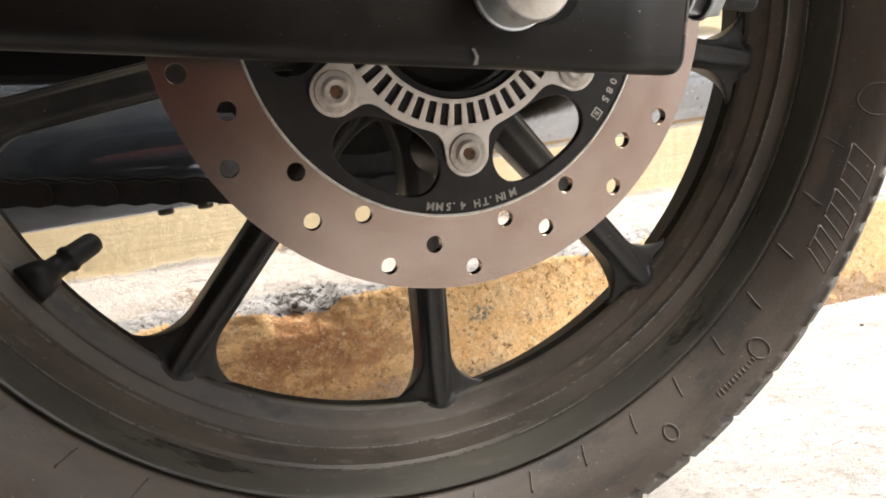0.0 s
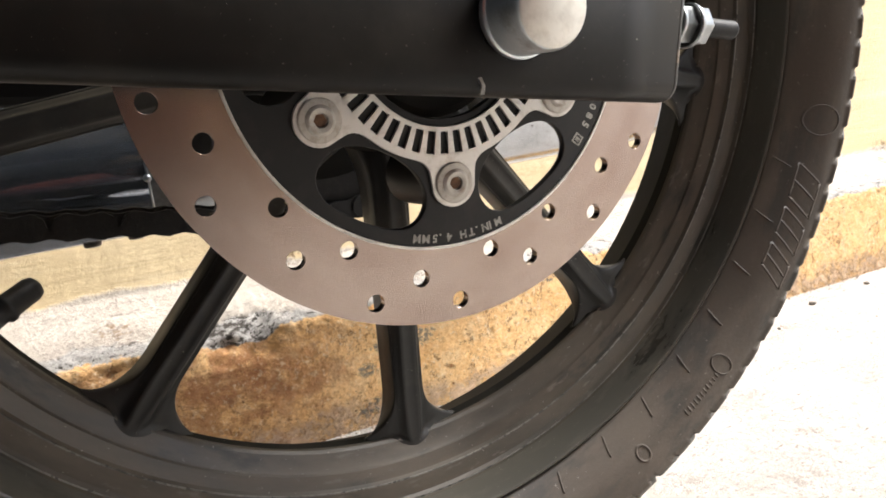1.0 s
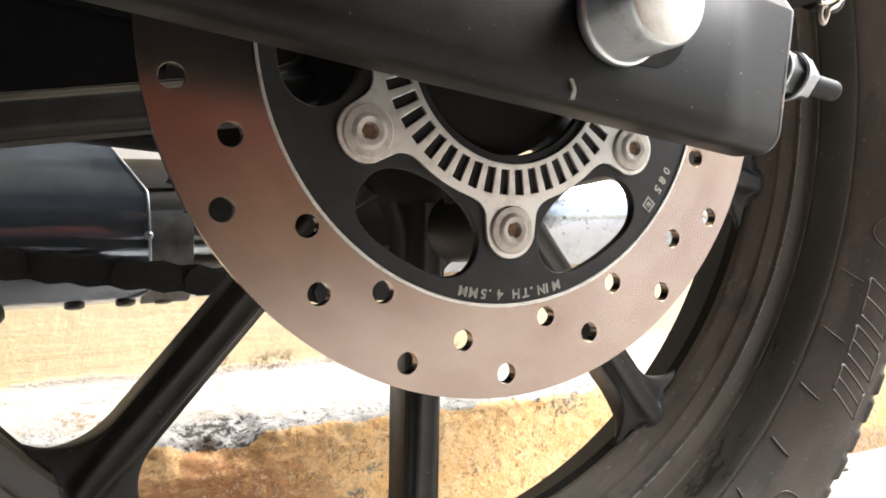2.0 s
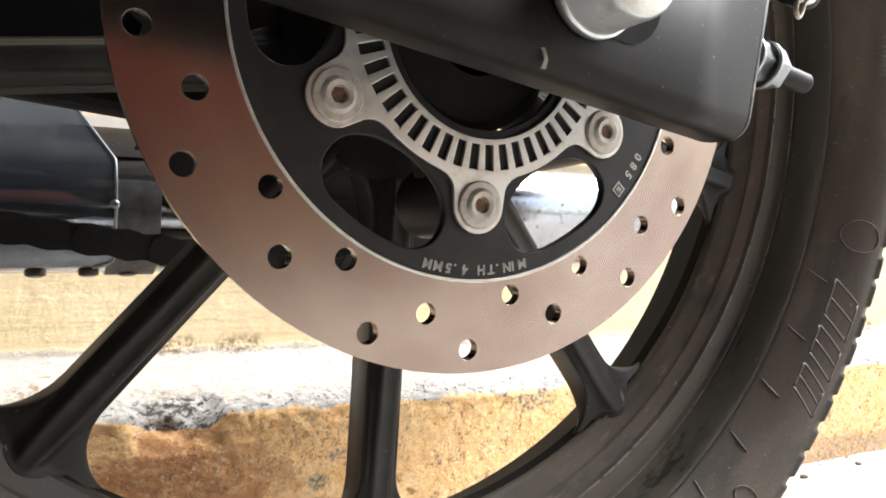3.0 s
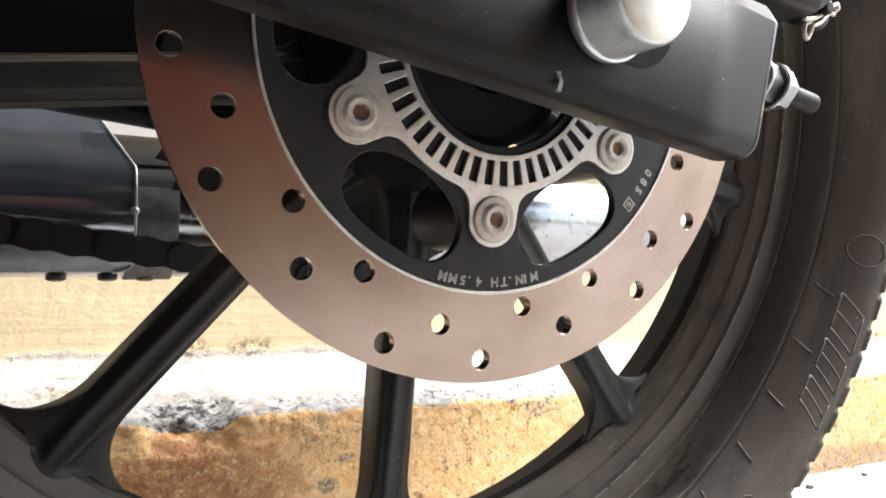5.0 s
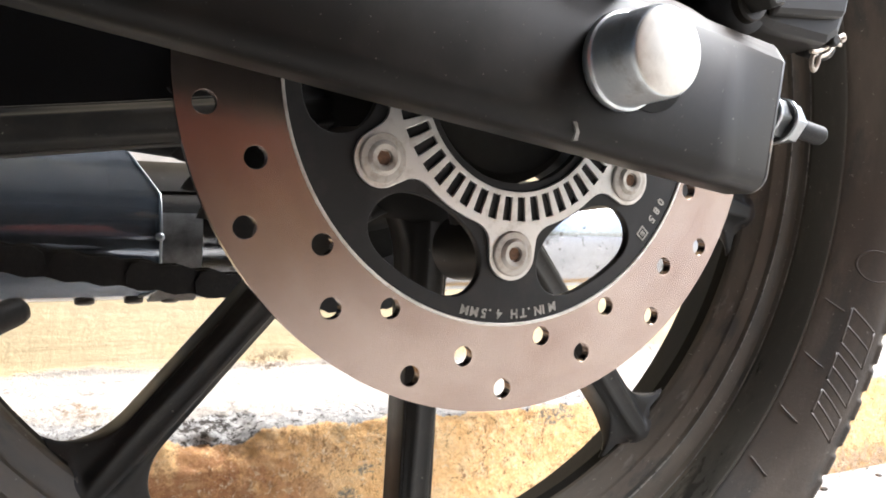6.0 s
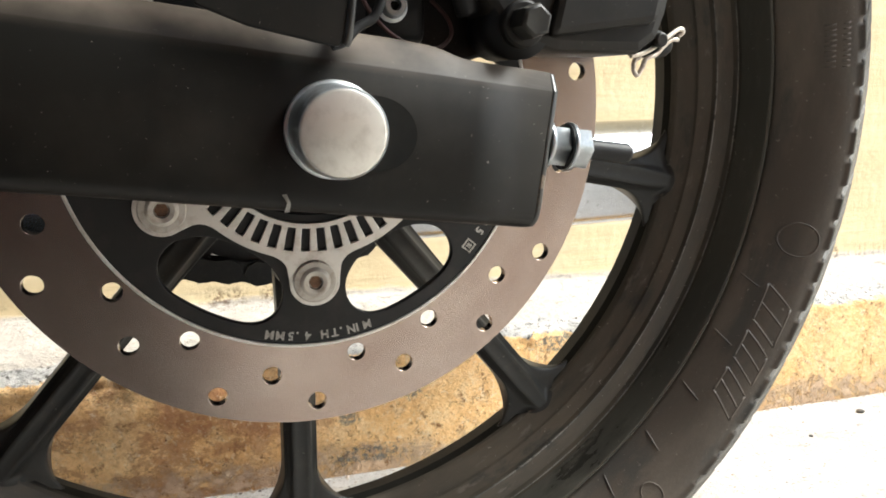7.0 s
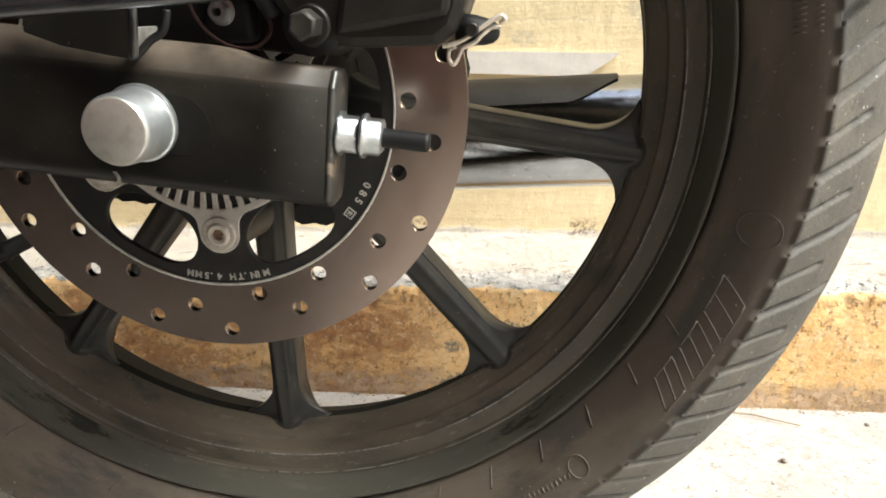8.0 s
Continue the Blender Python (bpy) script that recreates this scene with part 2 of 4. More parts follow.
def plate(outline, holes, y0, y1):
    """A flat plate between y0 and y1 with an outline and holes of (x, z) points."""
    loops = [outline, *holes]
    flat = [p for loop in loops for p in loop]
    tris = geometry.tessellate_polygon([[Vector((x, z, 0)) for x, z in loop] for loop in loops])
    bm = bmesh.new()
    front = [bm.verts.new((x, y0, z)) for x, z in flat]
    back = [bm.verts.new((x, y1, z)) for x, z in flat]
    if holes:
        for t in tris:
            bm.faces.new([front[i] for i in t])
            bm.faces.new([back[i] for i in reversed(t)])
    else:
        bm.faces.new(front)
        bm.faces.new(list(reversed(back)))
    at = 0
    for loop in loops:
        n = len(loop)
        for i in range(n):
            a, b = at + i, at + (i + 1) % n
            f = bm.faces.new((front[a], front[b], back[b], back[a]))
            f.smooth = True
        at += n
    for e in bm.edges:
        if len(e.link_faces) == 2 and e.calc_face_angle(0) > radians(35):
            e.smooth = False
    return bm


def block(lo, hi, edge=0.0):
    """A box between two corners, its edges rounded."""
    bm = bmesh.new()
    bmesh.ops.create_cube(bm, size=1)
    for v in bm.verts:
        v.co = Vector([lo[k] + (v.co[k] + 0.5) * (hi[k] - lo[k]) for k in range(3)])
    if edge:
        bmesh.ops.bevel(bm, geom=list(bm.edges), offset=edge, segments=3, profile=0.5, affect="EDGES")
    return smooth(bm)


def tube(points, radius, sides=10, caps=True):
    """A round rod along a line of points; radius is a number or one for each point."""
    pts = [Vector(p) for p in points]
    rad = radius if isinstance(radius, (list, tuple)) else [radius] * len(pts)
    bm = bmesh.new()
    rings, ref = [], None
    for i, p in enumerate(pts):
        d = (pts[min(i + 1, len(pts) - 1)] - pts[max(i - 1, 0)]).normalized()
        if ref is None:
            ref = d.orthogonal().normalized()
        ref = (ref - d * ref.dot(d)).normalized()
        side = d.cross(ref)
        rings.append([bm.verts.new(p + rad[i] * (math.cos(a) * ref + math.sin(a) * side)) for a in [2 * math.pi * k / sides for k in range(sides)]])
    for a, b in zip(rings, rings[1:]):
        for k in range(sides):
            bm.faces.new((a[k], a[(k + 1) % sides], b[(k + 1) % sides], b[k]))
    if caps:
        bm.faces.new(rings[0])
        bm.faces.new(rings[-1])
    return smooth(bm, 50)


def curve_points(points, steps=8):
    """A smooth line through a few points."""
    p = [Vector(q) for q in points]
    p = [2 * p[0] - p[1], *p, 2 * p[-1] - p[-2]]
    out = []
    for i in range(1, len(p) - 2):
        for k in range(steps):
            t = k / steps
            out.append(0.5 * ((2 * p[i]) + (p[i + 1] - p[i - 1]) * t + (2 * p[i - 1] - 5 * p[i] + 4 * p[i + 1] - p[i + 2]) * t * t + (3 * p[i] - p[i - 1] - 3 * p[i + 1] + p[i + 2]) * t ** 3))
    return [*out, p[-2]]


def polar(r, degrees):
    return r * math.cos(radians(degrees)), r * math.sin(radians(degrees))


def outline_of(distance, centre, n, reach):
    """Points on the edge of a shape, seen from a point inside: distance(x, z) is negative within."""
    pts = []
    for k in range(n):
        a = 2 * math.pi * k / n
        lo, hi = 0.0, reach
        for _ in range(26):
            mid = (lo + hi) / 2
            if distance(centre[0] + mid * math.cos(a), centre[1] + mid * math.sin(a)) < 0:
                lo = mid
            else:
                hi = mid
        pts.append((centre[0] + lo * math.cos(a), centre[1] + lo * math.sin(a)))
    return pts


def smax(a, b, k):
    h = max(k - abs(a - b), 0) / k
    return max(a, b) + h * h * k / 4


def smin(a, b, k):
    return -smax(-a, -b, k)


def capsule(x, z, x0, z0, x1, z1, r):
    dx, dz = x1 - x0, z1 - z0
    t = min(max(((x - x0) * dx + (z - z0) * dz) / (dx * dx + dz * dz), 0), 1)
    return math.hypot(x - x0 - t * dx, z - z0 - t * dz) - r


# ---- the ground, the plinth and the walls ----
def rough_sheet(name, nu, nv, place, mat, label, category, amount, scale, fine=0.0):
    """A sheet displaced along its normal by noise."""
    bm = grid_bm(nu, nv, place)
    bm.normal_update()
    for v in bm.verts:
        h = noise.noise(v.co * scale) * amount + (noise.noise(v.co * scale * 5.3) * fine if fine else 0)
        v.co += v.normal * h
    for f in bm.faces:
        f.smooth = True
    ob = new(name, mesh_of(name, bm, mat))
    ob.scale = (SIZE, SIZE, SIZE)
    return tagged(ob, label, category, kind="structure")


def masonry(name, spec):
    """Painted plaster: spec(nt, position, mix) returns colour and height sockets."""
    m = bpy.data.materials.new(name)
    m.use_nodes = True
    nt = m.node_tree
    bsdf = nt.nodes["Principled BSDF"]
    bsdf.inputs["Roughness"].default_value = 0.9
    bsdf.inputs["Specular IOR Level"].default_value = 0.25
    tex = nt.nodes.new("ShaderNodeTexCoord")

    def noise_at(scale, detail=6, rough=0.65, stretch=(1, 1, 1), shift=0.0, warp=0.0):
        mp = nt.nodes.new("ShaderNodeMapping")
        mp.inputs["Scale"].default_value = stretch
        mp.inputs["Location"].default_value = (shift, shift * 0.7, shift * 1.3)
        nt.links.new(tex.outputs["Object"], mp.inputs[0])
        n = nt.nodes.new("ShaderNodeTexNoise")
        n.inputs["Scale"].default_value, n.inputs["Detail"].default_value, n.inputs["Roughness"].default_value = scale, detail, rough
        n.inputs["Distortion"].default_value = warp
        nt.links.new(mp.outputs[0], n.inputs["Vector"])
        return n.outputs["Fac"]

    def ramp(value, low, high, to=(0.0, 1.0)):
        r = nt.nodes.new("ShaderNodeMapRange")
        r.inputs["From Min"].default_value, r.inputs["From Max"].default_value = low, high
        r.inputs["To Min"].default_value, r.inputs["To Max"].default_value = to
        nt.links.new(value, r.inputs["Value"])
        return r.outputs[0]

    def calc(op, a, b):
        n = nt.nodes.new("ShaderNodeMath")
        n.operation = op
        for k, v in enumerate((a, b)):
            if isinstance(v, (int, float)):
                n.inputs[k].default_value = v
            else:
                nt.links.new(v, n.inputs[k])
        return n.outputs[0]

    def blend(fac, a, b):
        n = nt.nodes.new("ShaderNodeMix")
        n.data_type = "RGBA"
        if isinstance(fac, (int, float)):
            n.inputs[0].default_value = fac
        else:
            nt.links.new(fac, n.inputs[0])
        for k, v in ((6, a), (7, b)):
            if isinstance(v, tuple):
                n.inputs[k].default_value = (*v, 1)
            else:
                nt.links.new(v, n.inputs[k])
        return n.outputs[2]

    sep = nt.nodes.new("ShaderNodeSeparateXYZ")
    nt.links.new(tex.outputs["Object"], sep.inputs[0])
    colour, height, depth = spec(noise_at, ramp, calc, blend, sep.outputs)
    nt.links.new(colour, bsdf.inputs["Base Color"])
    b = nt.nodes.new("ShaderNodeBump")
    b.inputs["Strength"].default_value, b.inputs["Distance"].default_value = 1.0, depth
    nt.links.new(height, b.inputs["Height"])
    nt.links.new(b.outputs[0], bsdf.inputs["Normal"])
    return m


def plinth_spec(noise_at, ramp, calc, blend, xyz):
    def spot(x, z, rx, rz, seed):
        """A ragged patch round one place on the wall."""
        dx = calc("DIVIDE", calc("SUBTRACT", xyz[0], x), rx)
        dz = calc("DIVIDE", calc("SUBTRACT", xyz[2], z), rz)
        far = calc("ADD", calc("MULTIPLY", dx, dx), calc("MULTIPLY", dz, dz))
        torn = calc("ADD", far, calc("MULTIPLY", calc("SUBTRACT", noise_at(60, 8, 0.8, shift=seed), 0.5), 5.0))
        return ramp(torn, 0.8, 0.5)

    c = blend(ramp(noise_at(13, 9, 0.72), 0.34, 0.66), (0.86, 0.520, 0.215), (0.93, 0.650, 0.335))
    c = blend(calc("MULTIPLY", ramp(noise_at(48, 9, 0.8, shift=15), 0.52, 0.55), 0.65), c, (0.90, 0.660, 0.370))
    c = blend(calc("MULTIPLY", ramp(noise_at(330, 5, 0.75, shift=3), 0.52, 0.60), 0.28), c, (0.52, 0.285, 0.120))
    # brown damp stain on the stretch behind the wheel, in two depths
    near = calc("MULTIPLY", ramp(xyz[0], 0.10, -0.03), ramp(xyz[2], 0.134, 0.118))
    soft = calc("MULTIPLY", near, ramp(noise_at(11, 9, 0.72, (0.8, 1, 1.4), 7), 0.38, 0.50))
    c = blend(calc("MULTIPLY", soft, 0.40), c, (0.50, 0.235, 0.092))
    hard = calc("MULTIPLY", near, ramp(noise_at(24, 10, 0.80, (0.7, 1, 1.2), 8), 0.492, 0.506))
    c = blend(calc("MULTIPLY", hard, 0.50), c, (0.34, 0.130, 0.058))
    for x, z, rx, rz, seed in ((0.02, 0.072, 0.060, 0.020, 71), (-0.06, 0.090, 0.050, 0.025, 73), (0.0, 0.100, 0.050, 0.012, 75)):
        c = blend(calc("MULTIPLY", spot(x, z, rx, rz, seed), 0.42), c, (0.30, 0.110, 0.050))
    # chips in clusters: a dark hollow beside a pale raised flake
    group = ramp(noise_at(20, 6, 0.65, shift=101), 0.44, 0.56)
    chip = calc("MULTIPLY", group, ramp(noise_at(150, 7, 0.72, (1, 1, 0.8), 103), 0.565, 0.585))
    flake = calc("MULTIPLY", group, ramp(noise_at(150, 7, 0.72, (1, 1, 0.8), 103.012), 0.575, 0.600))
    c = blend(calc("MULTIPLY", flake, 0.75), c, (0.86, 0.700, 0.470))
    c = blend(calc("MULTIPLY", chip, 0.75), c, (0.36, 0.165, 0.070))
    # pale bare foot of the plinth
    foot = calc("MULTIPLY", ramp(calc("ADD", xyz[2], calc("MULTIPLY", calc("SUBTRACT", noise_at(30, 9, 0.75, shift=61), 0.5), 0.10)), 0.034, 0.020), ramp(noise_at(70, 8, 0.75, shift=63), 0.40, 0.52))
    c = blend(calc("MULTIPLY", foot, 0.75), c, (0.60, 0.43, 0.31))
    # flakes, small pits and grey scuffs
    c = blend(ramp(noise_at(100, 9, 0.82, shift=29), 0.580, 0.600), c, (0.36, 0.185, 0.080))
    c = blend(calc("MULTIPLY", ramp(noise_at(140, 8, 0.8, shift=33), 0.595, 0.62), 0.7), c, (0.84, 0.68, 0.46))
    c = blend(ramp(noise_at(190, 6, 0.8, shift=5), 0.635, 0.655), c, (0.12, 0.068, 0.038))
    for x, z, rx, rz, seed in ((0.331, 0.122, 0.030, 0.013, 81), (0.085, 0.063, 0.013, 0.009, 83), (0.102, 0.086, 0.014, 0.006, 85), (0.152, 0.085, 0.018, 0.012, 87), (0.106, 0.020, 0.045, 0.011, 89)):
        c = blend(calc("MULTIPLY", spot(x, z, rx, rz, seed), calc("MULTIPLY", ramp(noise_at(190, 8, 0.8, shift=seed + 1), 0.485, 0.52), 0.85)), c, (0.17, 0.17, 0.155))
    # bare cement along the broken edge, lime wash above
    wob = calc("ADD", xyz[2], calc("MULTIPLY", calc("SUBTRACT", noise_at(26, 9, 0.75, shift=2), 0.5), 0.026))
    bare = blend(ramp(noise_at(60, 8, 0.70, shift=10), 0.40, 0.60), (0.36, 0.35, 0.335), (0.58, 0.56, 0.53))
    bite = ramp(calc("ABSOLUTE", calc("ADD", xyz[0], 0.042), 0.0), 0.042, 0.026)
    holes = ramp(calc("SUBTRACT", noise_at(150, 8, 0.80, shift=9), calc("MULTIPLY", bite, 0.070)), 0.432, 0.418)
    bare = blend(holes, bare, (0.085, 0.075, 0.065))
    low = calc("ADD", wob, calc("MULTIPLY", bite, 0.012))
    c = blend(ramp(low, 0.1340, 0.1350), c, bare)
    lime = blend(ramp(noise_at(30, 9, 0.72, (0.5, 1, 1), 21), 0.38, 0.62), (0.49, 0.440, 0.378), (0.59, 0.545, 0.478))
    lime = blend(calc("MULTIPLY", ramp(noise_at(120, 8, 0.8, (0.30, 1, 1.2), 25), 0.585, 0.61), 0.75), lime, (0.27, 0.245, 0.215))
    lime = blend(calc("MULTIPLY", ramp(noise_at(17, 6, 0.7, (0.6, 1, 1), 26), 0.60, 0.66), ramp(noise_at(110, 7, 0.75, shift=27), 0.47, 0.56)), lime, (0.30, 0.22, 0.15))
    joint = calc("MULTIPLY", calc("MULTIPLY", ramp(xyz[2], 0.172, 0.180), ramp(xyz[2], 0.200, 0.190)), ramp(noise_at(24, 5, 0.6, (0.6, 0, 0), 111), 0.52, 0.60))
    lime = blend(calc("MULTIPLY", joint, ramp(noise_at(140, 8, 0.8, shift=113), 0.47, 0.54)), lime, (0.22, 0.165, 0.12))
    c = blend(ramp(wob, 0.1430, 0.1455), c, lime)
    wob2 = calc("ADD", xyz[2], calc("MULTIPLY", calc("SUBTRACT", noise_at(22, 9, 0.75, (0.6, 1, 1), 31), 0.5), 0.030))
    wash = blend(ramp(noise_at(8, 9, 0.68, (0.4, 1, 1.2), 41), 0.34, 0.66), (0.61, 0.480, 0.280), (0.71, 0.590, 0.375))
    wash = blend(calc("MULTIPLY", ramp(noise_at(80, 7, 0.65, (0.045, 1, 1), 43), 0.50, 0.66), 0.28), wash, (0.76, 0.67, 0.49))
    wash = blend(calc("MULTIPLY", ramp(noise_at(110, 7, 0.7, (0.05, 1, 1), 47), 0.60, 0.66), 0.28), wash, (0.44, 0.32, 0.17))
    for x, z, rx, rz, seed in ((0.312, 0.440, 0.035, 0.030, 91), (0.160, 0.410, 0.018, 0.010, 93)):
        wash = blend(calc("MULTIPLY", spot(x, z, rx, rz, seed), ramp(noise_at(170, 8, 0.8, shift=seed + 1), 0.44, 0.52)), wash, (0.52, 0.44, 0.31))
    wash = blend(calc("MULTIPLY", joint, ramp(noise_at(140, 8, 0.8, shift=113), 0.47, 0.54)), wash, (0.24, 0.165, 0.10))
    upper = ramp(wob2, 0.181, 0.186)
    c = blend(upper, c, wash)
    strokes = calc("MULTIPLY", calc("ADD", noise_at(75, 6, 0.65, (0.045, 1, 1), 43), noise_at(22, 5, 0.6, (0.10, 1, 1), 45)), upper)
    grain = calc("MULTIPLY", noise_at(120, 9, 0.74, shift=51), ramp(upper, 0.0, 1.0, (1.0, 0.22)))
    h = calc("ADD", calc("ADD", grain, calc("MULTIPLY", strokes, 0.17)), calc("MULTIPLY", foot, 0.5))
    below = ramp(xyz[2], 0.142, 0.134)
    h = calc("ADD", h, calc("MULTIPLY", below, calc("SUBTRACT", calc("MULTIPLY", flake, 0.16), calc("MULTIPLY", chip, 0.26))))
    pits = calc("MULTIPLY", calc("MULTIPLY", ramp(wob, 0.1295, 0.134), ramp(wob, 0.152, 0.1455)), holes)
    h = calc("SUBTRACT", h, calc("MULTIPLY", pits, 0.35))
    return c, h, 0.0046


def ground_spec(noise_at, ramp, calc, blend, xyz):
    c = blend(ramp(noise_at(7, 8), 0.35, 0.65), (0.47, 0.445, 0.41), (0.62, 0.60, 0.57))
    c = blend(ramp(noise_at(50, 8, 0.7, shift=3), 0.56, 0.66), c, (0.48, 0.43, 0.37))
    c = blend(ramp(noise_at(120, 8, 0.8, (0.8, 1.6, 1), 5), 0.575, 0.600), c, (0.25, 0.215, 0.185))
    c = blend(calc("MULTIPLY", ramp(noise_at(34, 8, 0.75, shift=19), 0.56, 0.60), 0.6), c, (0.36, 0.325, 0.29))
    c = blend(ramp(noise_at(420, 4, 0.7, shift=8), 0.655, 0.69), c, (0.22, 0.18, 0.15))
    # unseen dark patch, added to dim the disc's reflection and the light from below
    dark_tone = blend(ramp(noise_at(260, 5, 0.7, shift=23), 0.42, 0.62), (0.045, 0.043, 0.041), (0.085, 0.080, 0.075))
    edge = calc("MULTIPLY", calc("SUBTRACT", noise_at(9, 6, 0.6, shift=21), 0.5), 0.20)
    dark_patch = calc("MULTIPLY", ramp(calc("ADD", xyz[1], edge), -0.19, -0.21), ramp(calc("ADD", xyz[0], edge), -0.02, -0.05))
    c = blend(dark_patch, c, dark_tone)
    return c, calc("ADD", noise_at(70, 9, 0.75, shift=13), noise_at(13, 6, 0.6, (1, 0.4, 1), 17)), 0.005


PLASTER = masonry("weathered painted plaster", plinth_spec)
CEMENT = masonry("worn cement floor", ground_spec)

WALL_X = (-2.6, 2.6)
FACE_Y, EDGE_Z = 0.4147, 0.1374


def ground_place(i, j):
    x = -1.0 + 2.4 * i / 240
    y = -0.5 + 0.93 * j / 90
    if i == 0: x = -60.0
    if i == 240: x = 60.0
    if j == 0: y = -60.0
    if j == 90: y = 0.6
    return x, y, 0.0


rough_sheet("ground", 241, 91, ground_place, CEMENT, "bright worn cement ground with pits, grit and an added unseen dark patch", "ground", 0.0012, 14, 0.0006)


def wall_section(s):
    """The wall's cross-section (y, z) from the ground upwards, s from 0 to 1."""
    if s < 0.40:
        return FACE_Y + 0.004 * (1 - s / 0.40), -0.02 + (EDGE_Z + 0.012) * s / 0.40
    if s < 0.50:
        a = (s - 0.40) / 0.10 * math.pi / 2
        return FACE_Y + 0.008 * (1 - math.cos(a)), EDGE_Z - 0.008 + 0.008 * math.sin(a)
    if s < 0.74:
        t = (s - 0.50) / 0.24
        return FACE_Y + 0.008 + 0.090 * t, EDGE_Z + 0.028 * t + 0.013 * t * t
    t = (s - 0.74) / 0.26
    return FACE_Y + 0.098 + 0.004 * t, EDGE_Z + 0.041 + 0.62 * t


def wall_place(i, j):
    n = 640
    x = -0.75 + 1.75 * (i - 1) / (n - 2)
    if i == 0: x = WALL_X[0]
    if i == n: x = WALL_X[1]
    y, z = wall_section(j / 220)
    if j == 220: z = 3.2
    return x, y, z


def broken_edge(v):
    """Takes bites out of the plinth's edge, the largest behind the wheel."""
    x, y, z = v.co
    near = max(0.0, 1 - abs(z - EDGE_Z + 0.006) / 0.030) * max(0.0, 1 - max(0.0, y - FACE_Y - 0.02) / 0.03)
    if near <= 0:
        return
    bite = max(0.0, 1 - ((x + 0.042) / 0.042) ** 2) * 1.0 + max(0.0, noise.noise(Vector((x * 9, 3.1, 0))) - 0.25) * 1.3
    crumb = noise.noise(Vector((x * 60, y * 60, z * 60)))
    depth = near * (bite * (0.016 + 0.016 * crumb) + 0.0035 * abs(crumb))
    v.co.y += depth
    v.co.z -= depth * 0.45


bm = grid_bm(641, 221, wall_place)
bm.normal_update()
for v in bm.verts:
    p = v.co.copy()
    over = 1.0 if p.z > 0.185 else 0.25
    v.co += v.normal * (0.0030 * noise.noise(p * 7) + 0.0006 * over * noise.noise(Vector((p.x * 7, p.y * 60, p.z * 60))) + 0.0006 * noise.noise(p * 90))
    broken_edge(v)
for f in bm.faces:
    f.smooth = True
front = bmesh.ops.extrude_face_region(bm, geom=list(bm.faces))
for g in front["geom"]:
    if isinstance(g, bmesh.types.BMVert):
        g.co.y = 0.80
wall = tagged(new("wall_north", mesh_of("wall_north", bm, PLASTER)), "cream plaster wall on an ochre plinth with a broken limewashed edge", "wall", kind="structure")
wall.scale = (SIZE, SIZE, SIZE)


# invented colour bands that disc, shield and silencer mirror
def mirrored_bands(noise_at, ramp, calc, blend, xyz):
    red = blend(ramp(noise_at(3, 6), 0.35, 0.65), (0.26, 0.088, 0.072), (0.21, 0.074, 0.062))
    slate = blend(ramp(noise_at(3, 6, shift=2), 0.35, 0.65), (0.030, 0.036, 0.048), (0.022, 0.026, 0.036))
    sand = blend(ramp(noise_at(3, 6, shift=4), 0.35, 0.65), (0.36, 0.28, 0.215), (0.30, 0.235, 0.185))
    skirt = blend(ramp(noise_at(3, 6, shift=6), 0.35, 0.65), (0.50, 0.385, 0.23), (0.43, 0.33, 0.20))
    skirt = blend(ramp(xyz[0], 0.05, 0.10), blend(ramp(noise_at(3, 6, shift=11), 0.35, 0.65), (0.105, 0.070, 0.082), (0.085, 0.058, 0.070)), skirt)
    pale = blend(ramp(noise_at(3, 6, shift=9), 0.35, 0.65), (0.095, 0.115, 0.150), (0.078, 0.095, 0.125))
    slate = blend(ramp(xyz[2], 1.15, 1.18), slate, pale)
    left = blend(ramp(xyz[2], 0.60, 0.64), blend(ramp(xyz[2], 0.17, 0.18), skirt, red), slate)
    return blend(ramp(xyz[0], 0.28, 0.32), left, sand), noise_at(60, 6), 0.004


# unseen wall, added to darken and tint the reflections in the metal
tagged(new("wall_south", mesh_of("wall_south", block((-6, -1.35, -0.1), (0.80, -1.1, 3.4)), masonry("bands for reflections", mirrored_bands))), "unseen wall added with slate, red and ochre bands to colour reflections", "wall", kind="structure")
# unseen slab, added to block sky light on the left
tagged(new("ceiling", mesh_of("ceiling", block((-6, -1.35, 2.45), (-0.42, 0.36, 2.58)), material("grey concrete", (0.20, 0.195, 0.19), 0.9, vary=[(3, (0.15, 0.145, 0.14), 0.35, 0.65, 6)], bump=0.4, bump_scale=60))), "unseen concrete slab added overhead to shade the left side", "ceiling", kind="structure")
# the silencer's pale shadow on the wall behind it, built as a thin strip
SHADOW_STRIP = [(-0.75, 0.386), (-0.10, 0.378), (0.232, 0.366), (0.272, 0.391), (-0.10, 0.403), (-0.75, 0.411)]
strip = tagged(new("trim", mesh_of("trim", plate(SHADOW_STRIP, [], FACE_Y + 0.088, FACE_Y + 0.106), material("pale shadow grey", (0.62, 0.58, 0.53), 0.85, vary=[(30, (0.5, 0.46, 0.42), 0.4, 0.7, 6)], bump=0.4, bump_scale=120))), "pale grey strip in the shape of the silencer's shadow on the wall", "trim", kind="structure")
strip.scale = (SIZE, SIZE, SIZE)
# ---- the motorcycle, on its stand; its parts are laid out from the axle, x to the rear, y to the wall ----
bike = new("motorcycle")
bike.matrix_world = pose(0, 0, 0.3516 * SIZE, 5.8, 0, 0) @ Matrix.Scale(SIZE, 4)
tagged(bike, "black motorcycle with cast wheels parked upright beside the wall", "motorcycle")
MID = 0.063

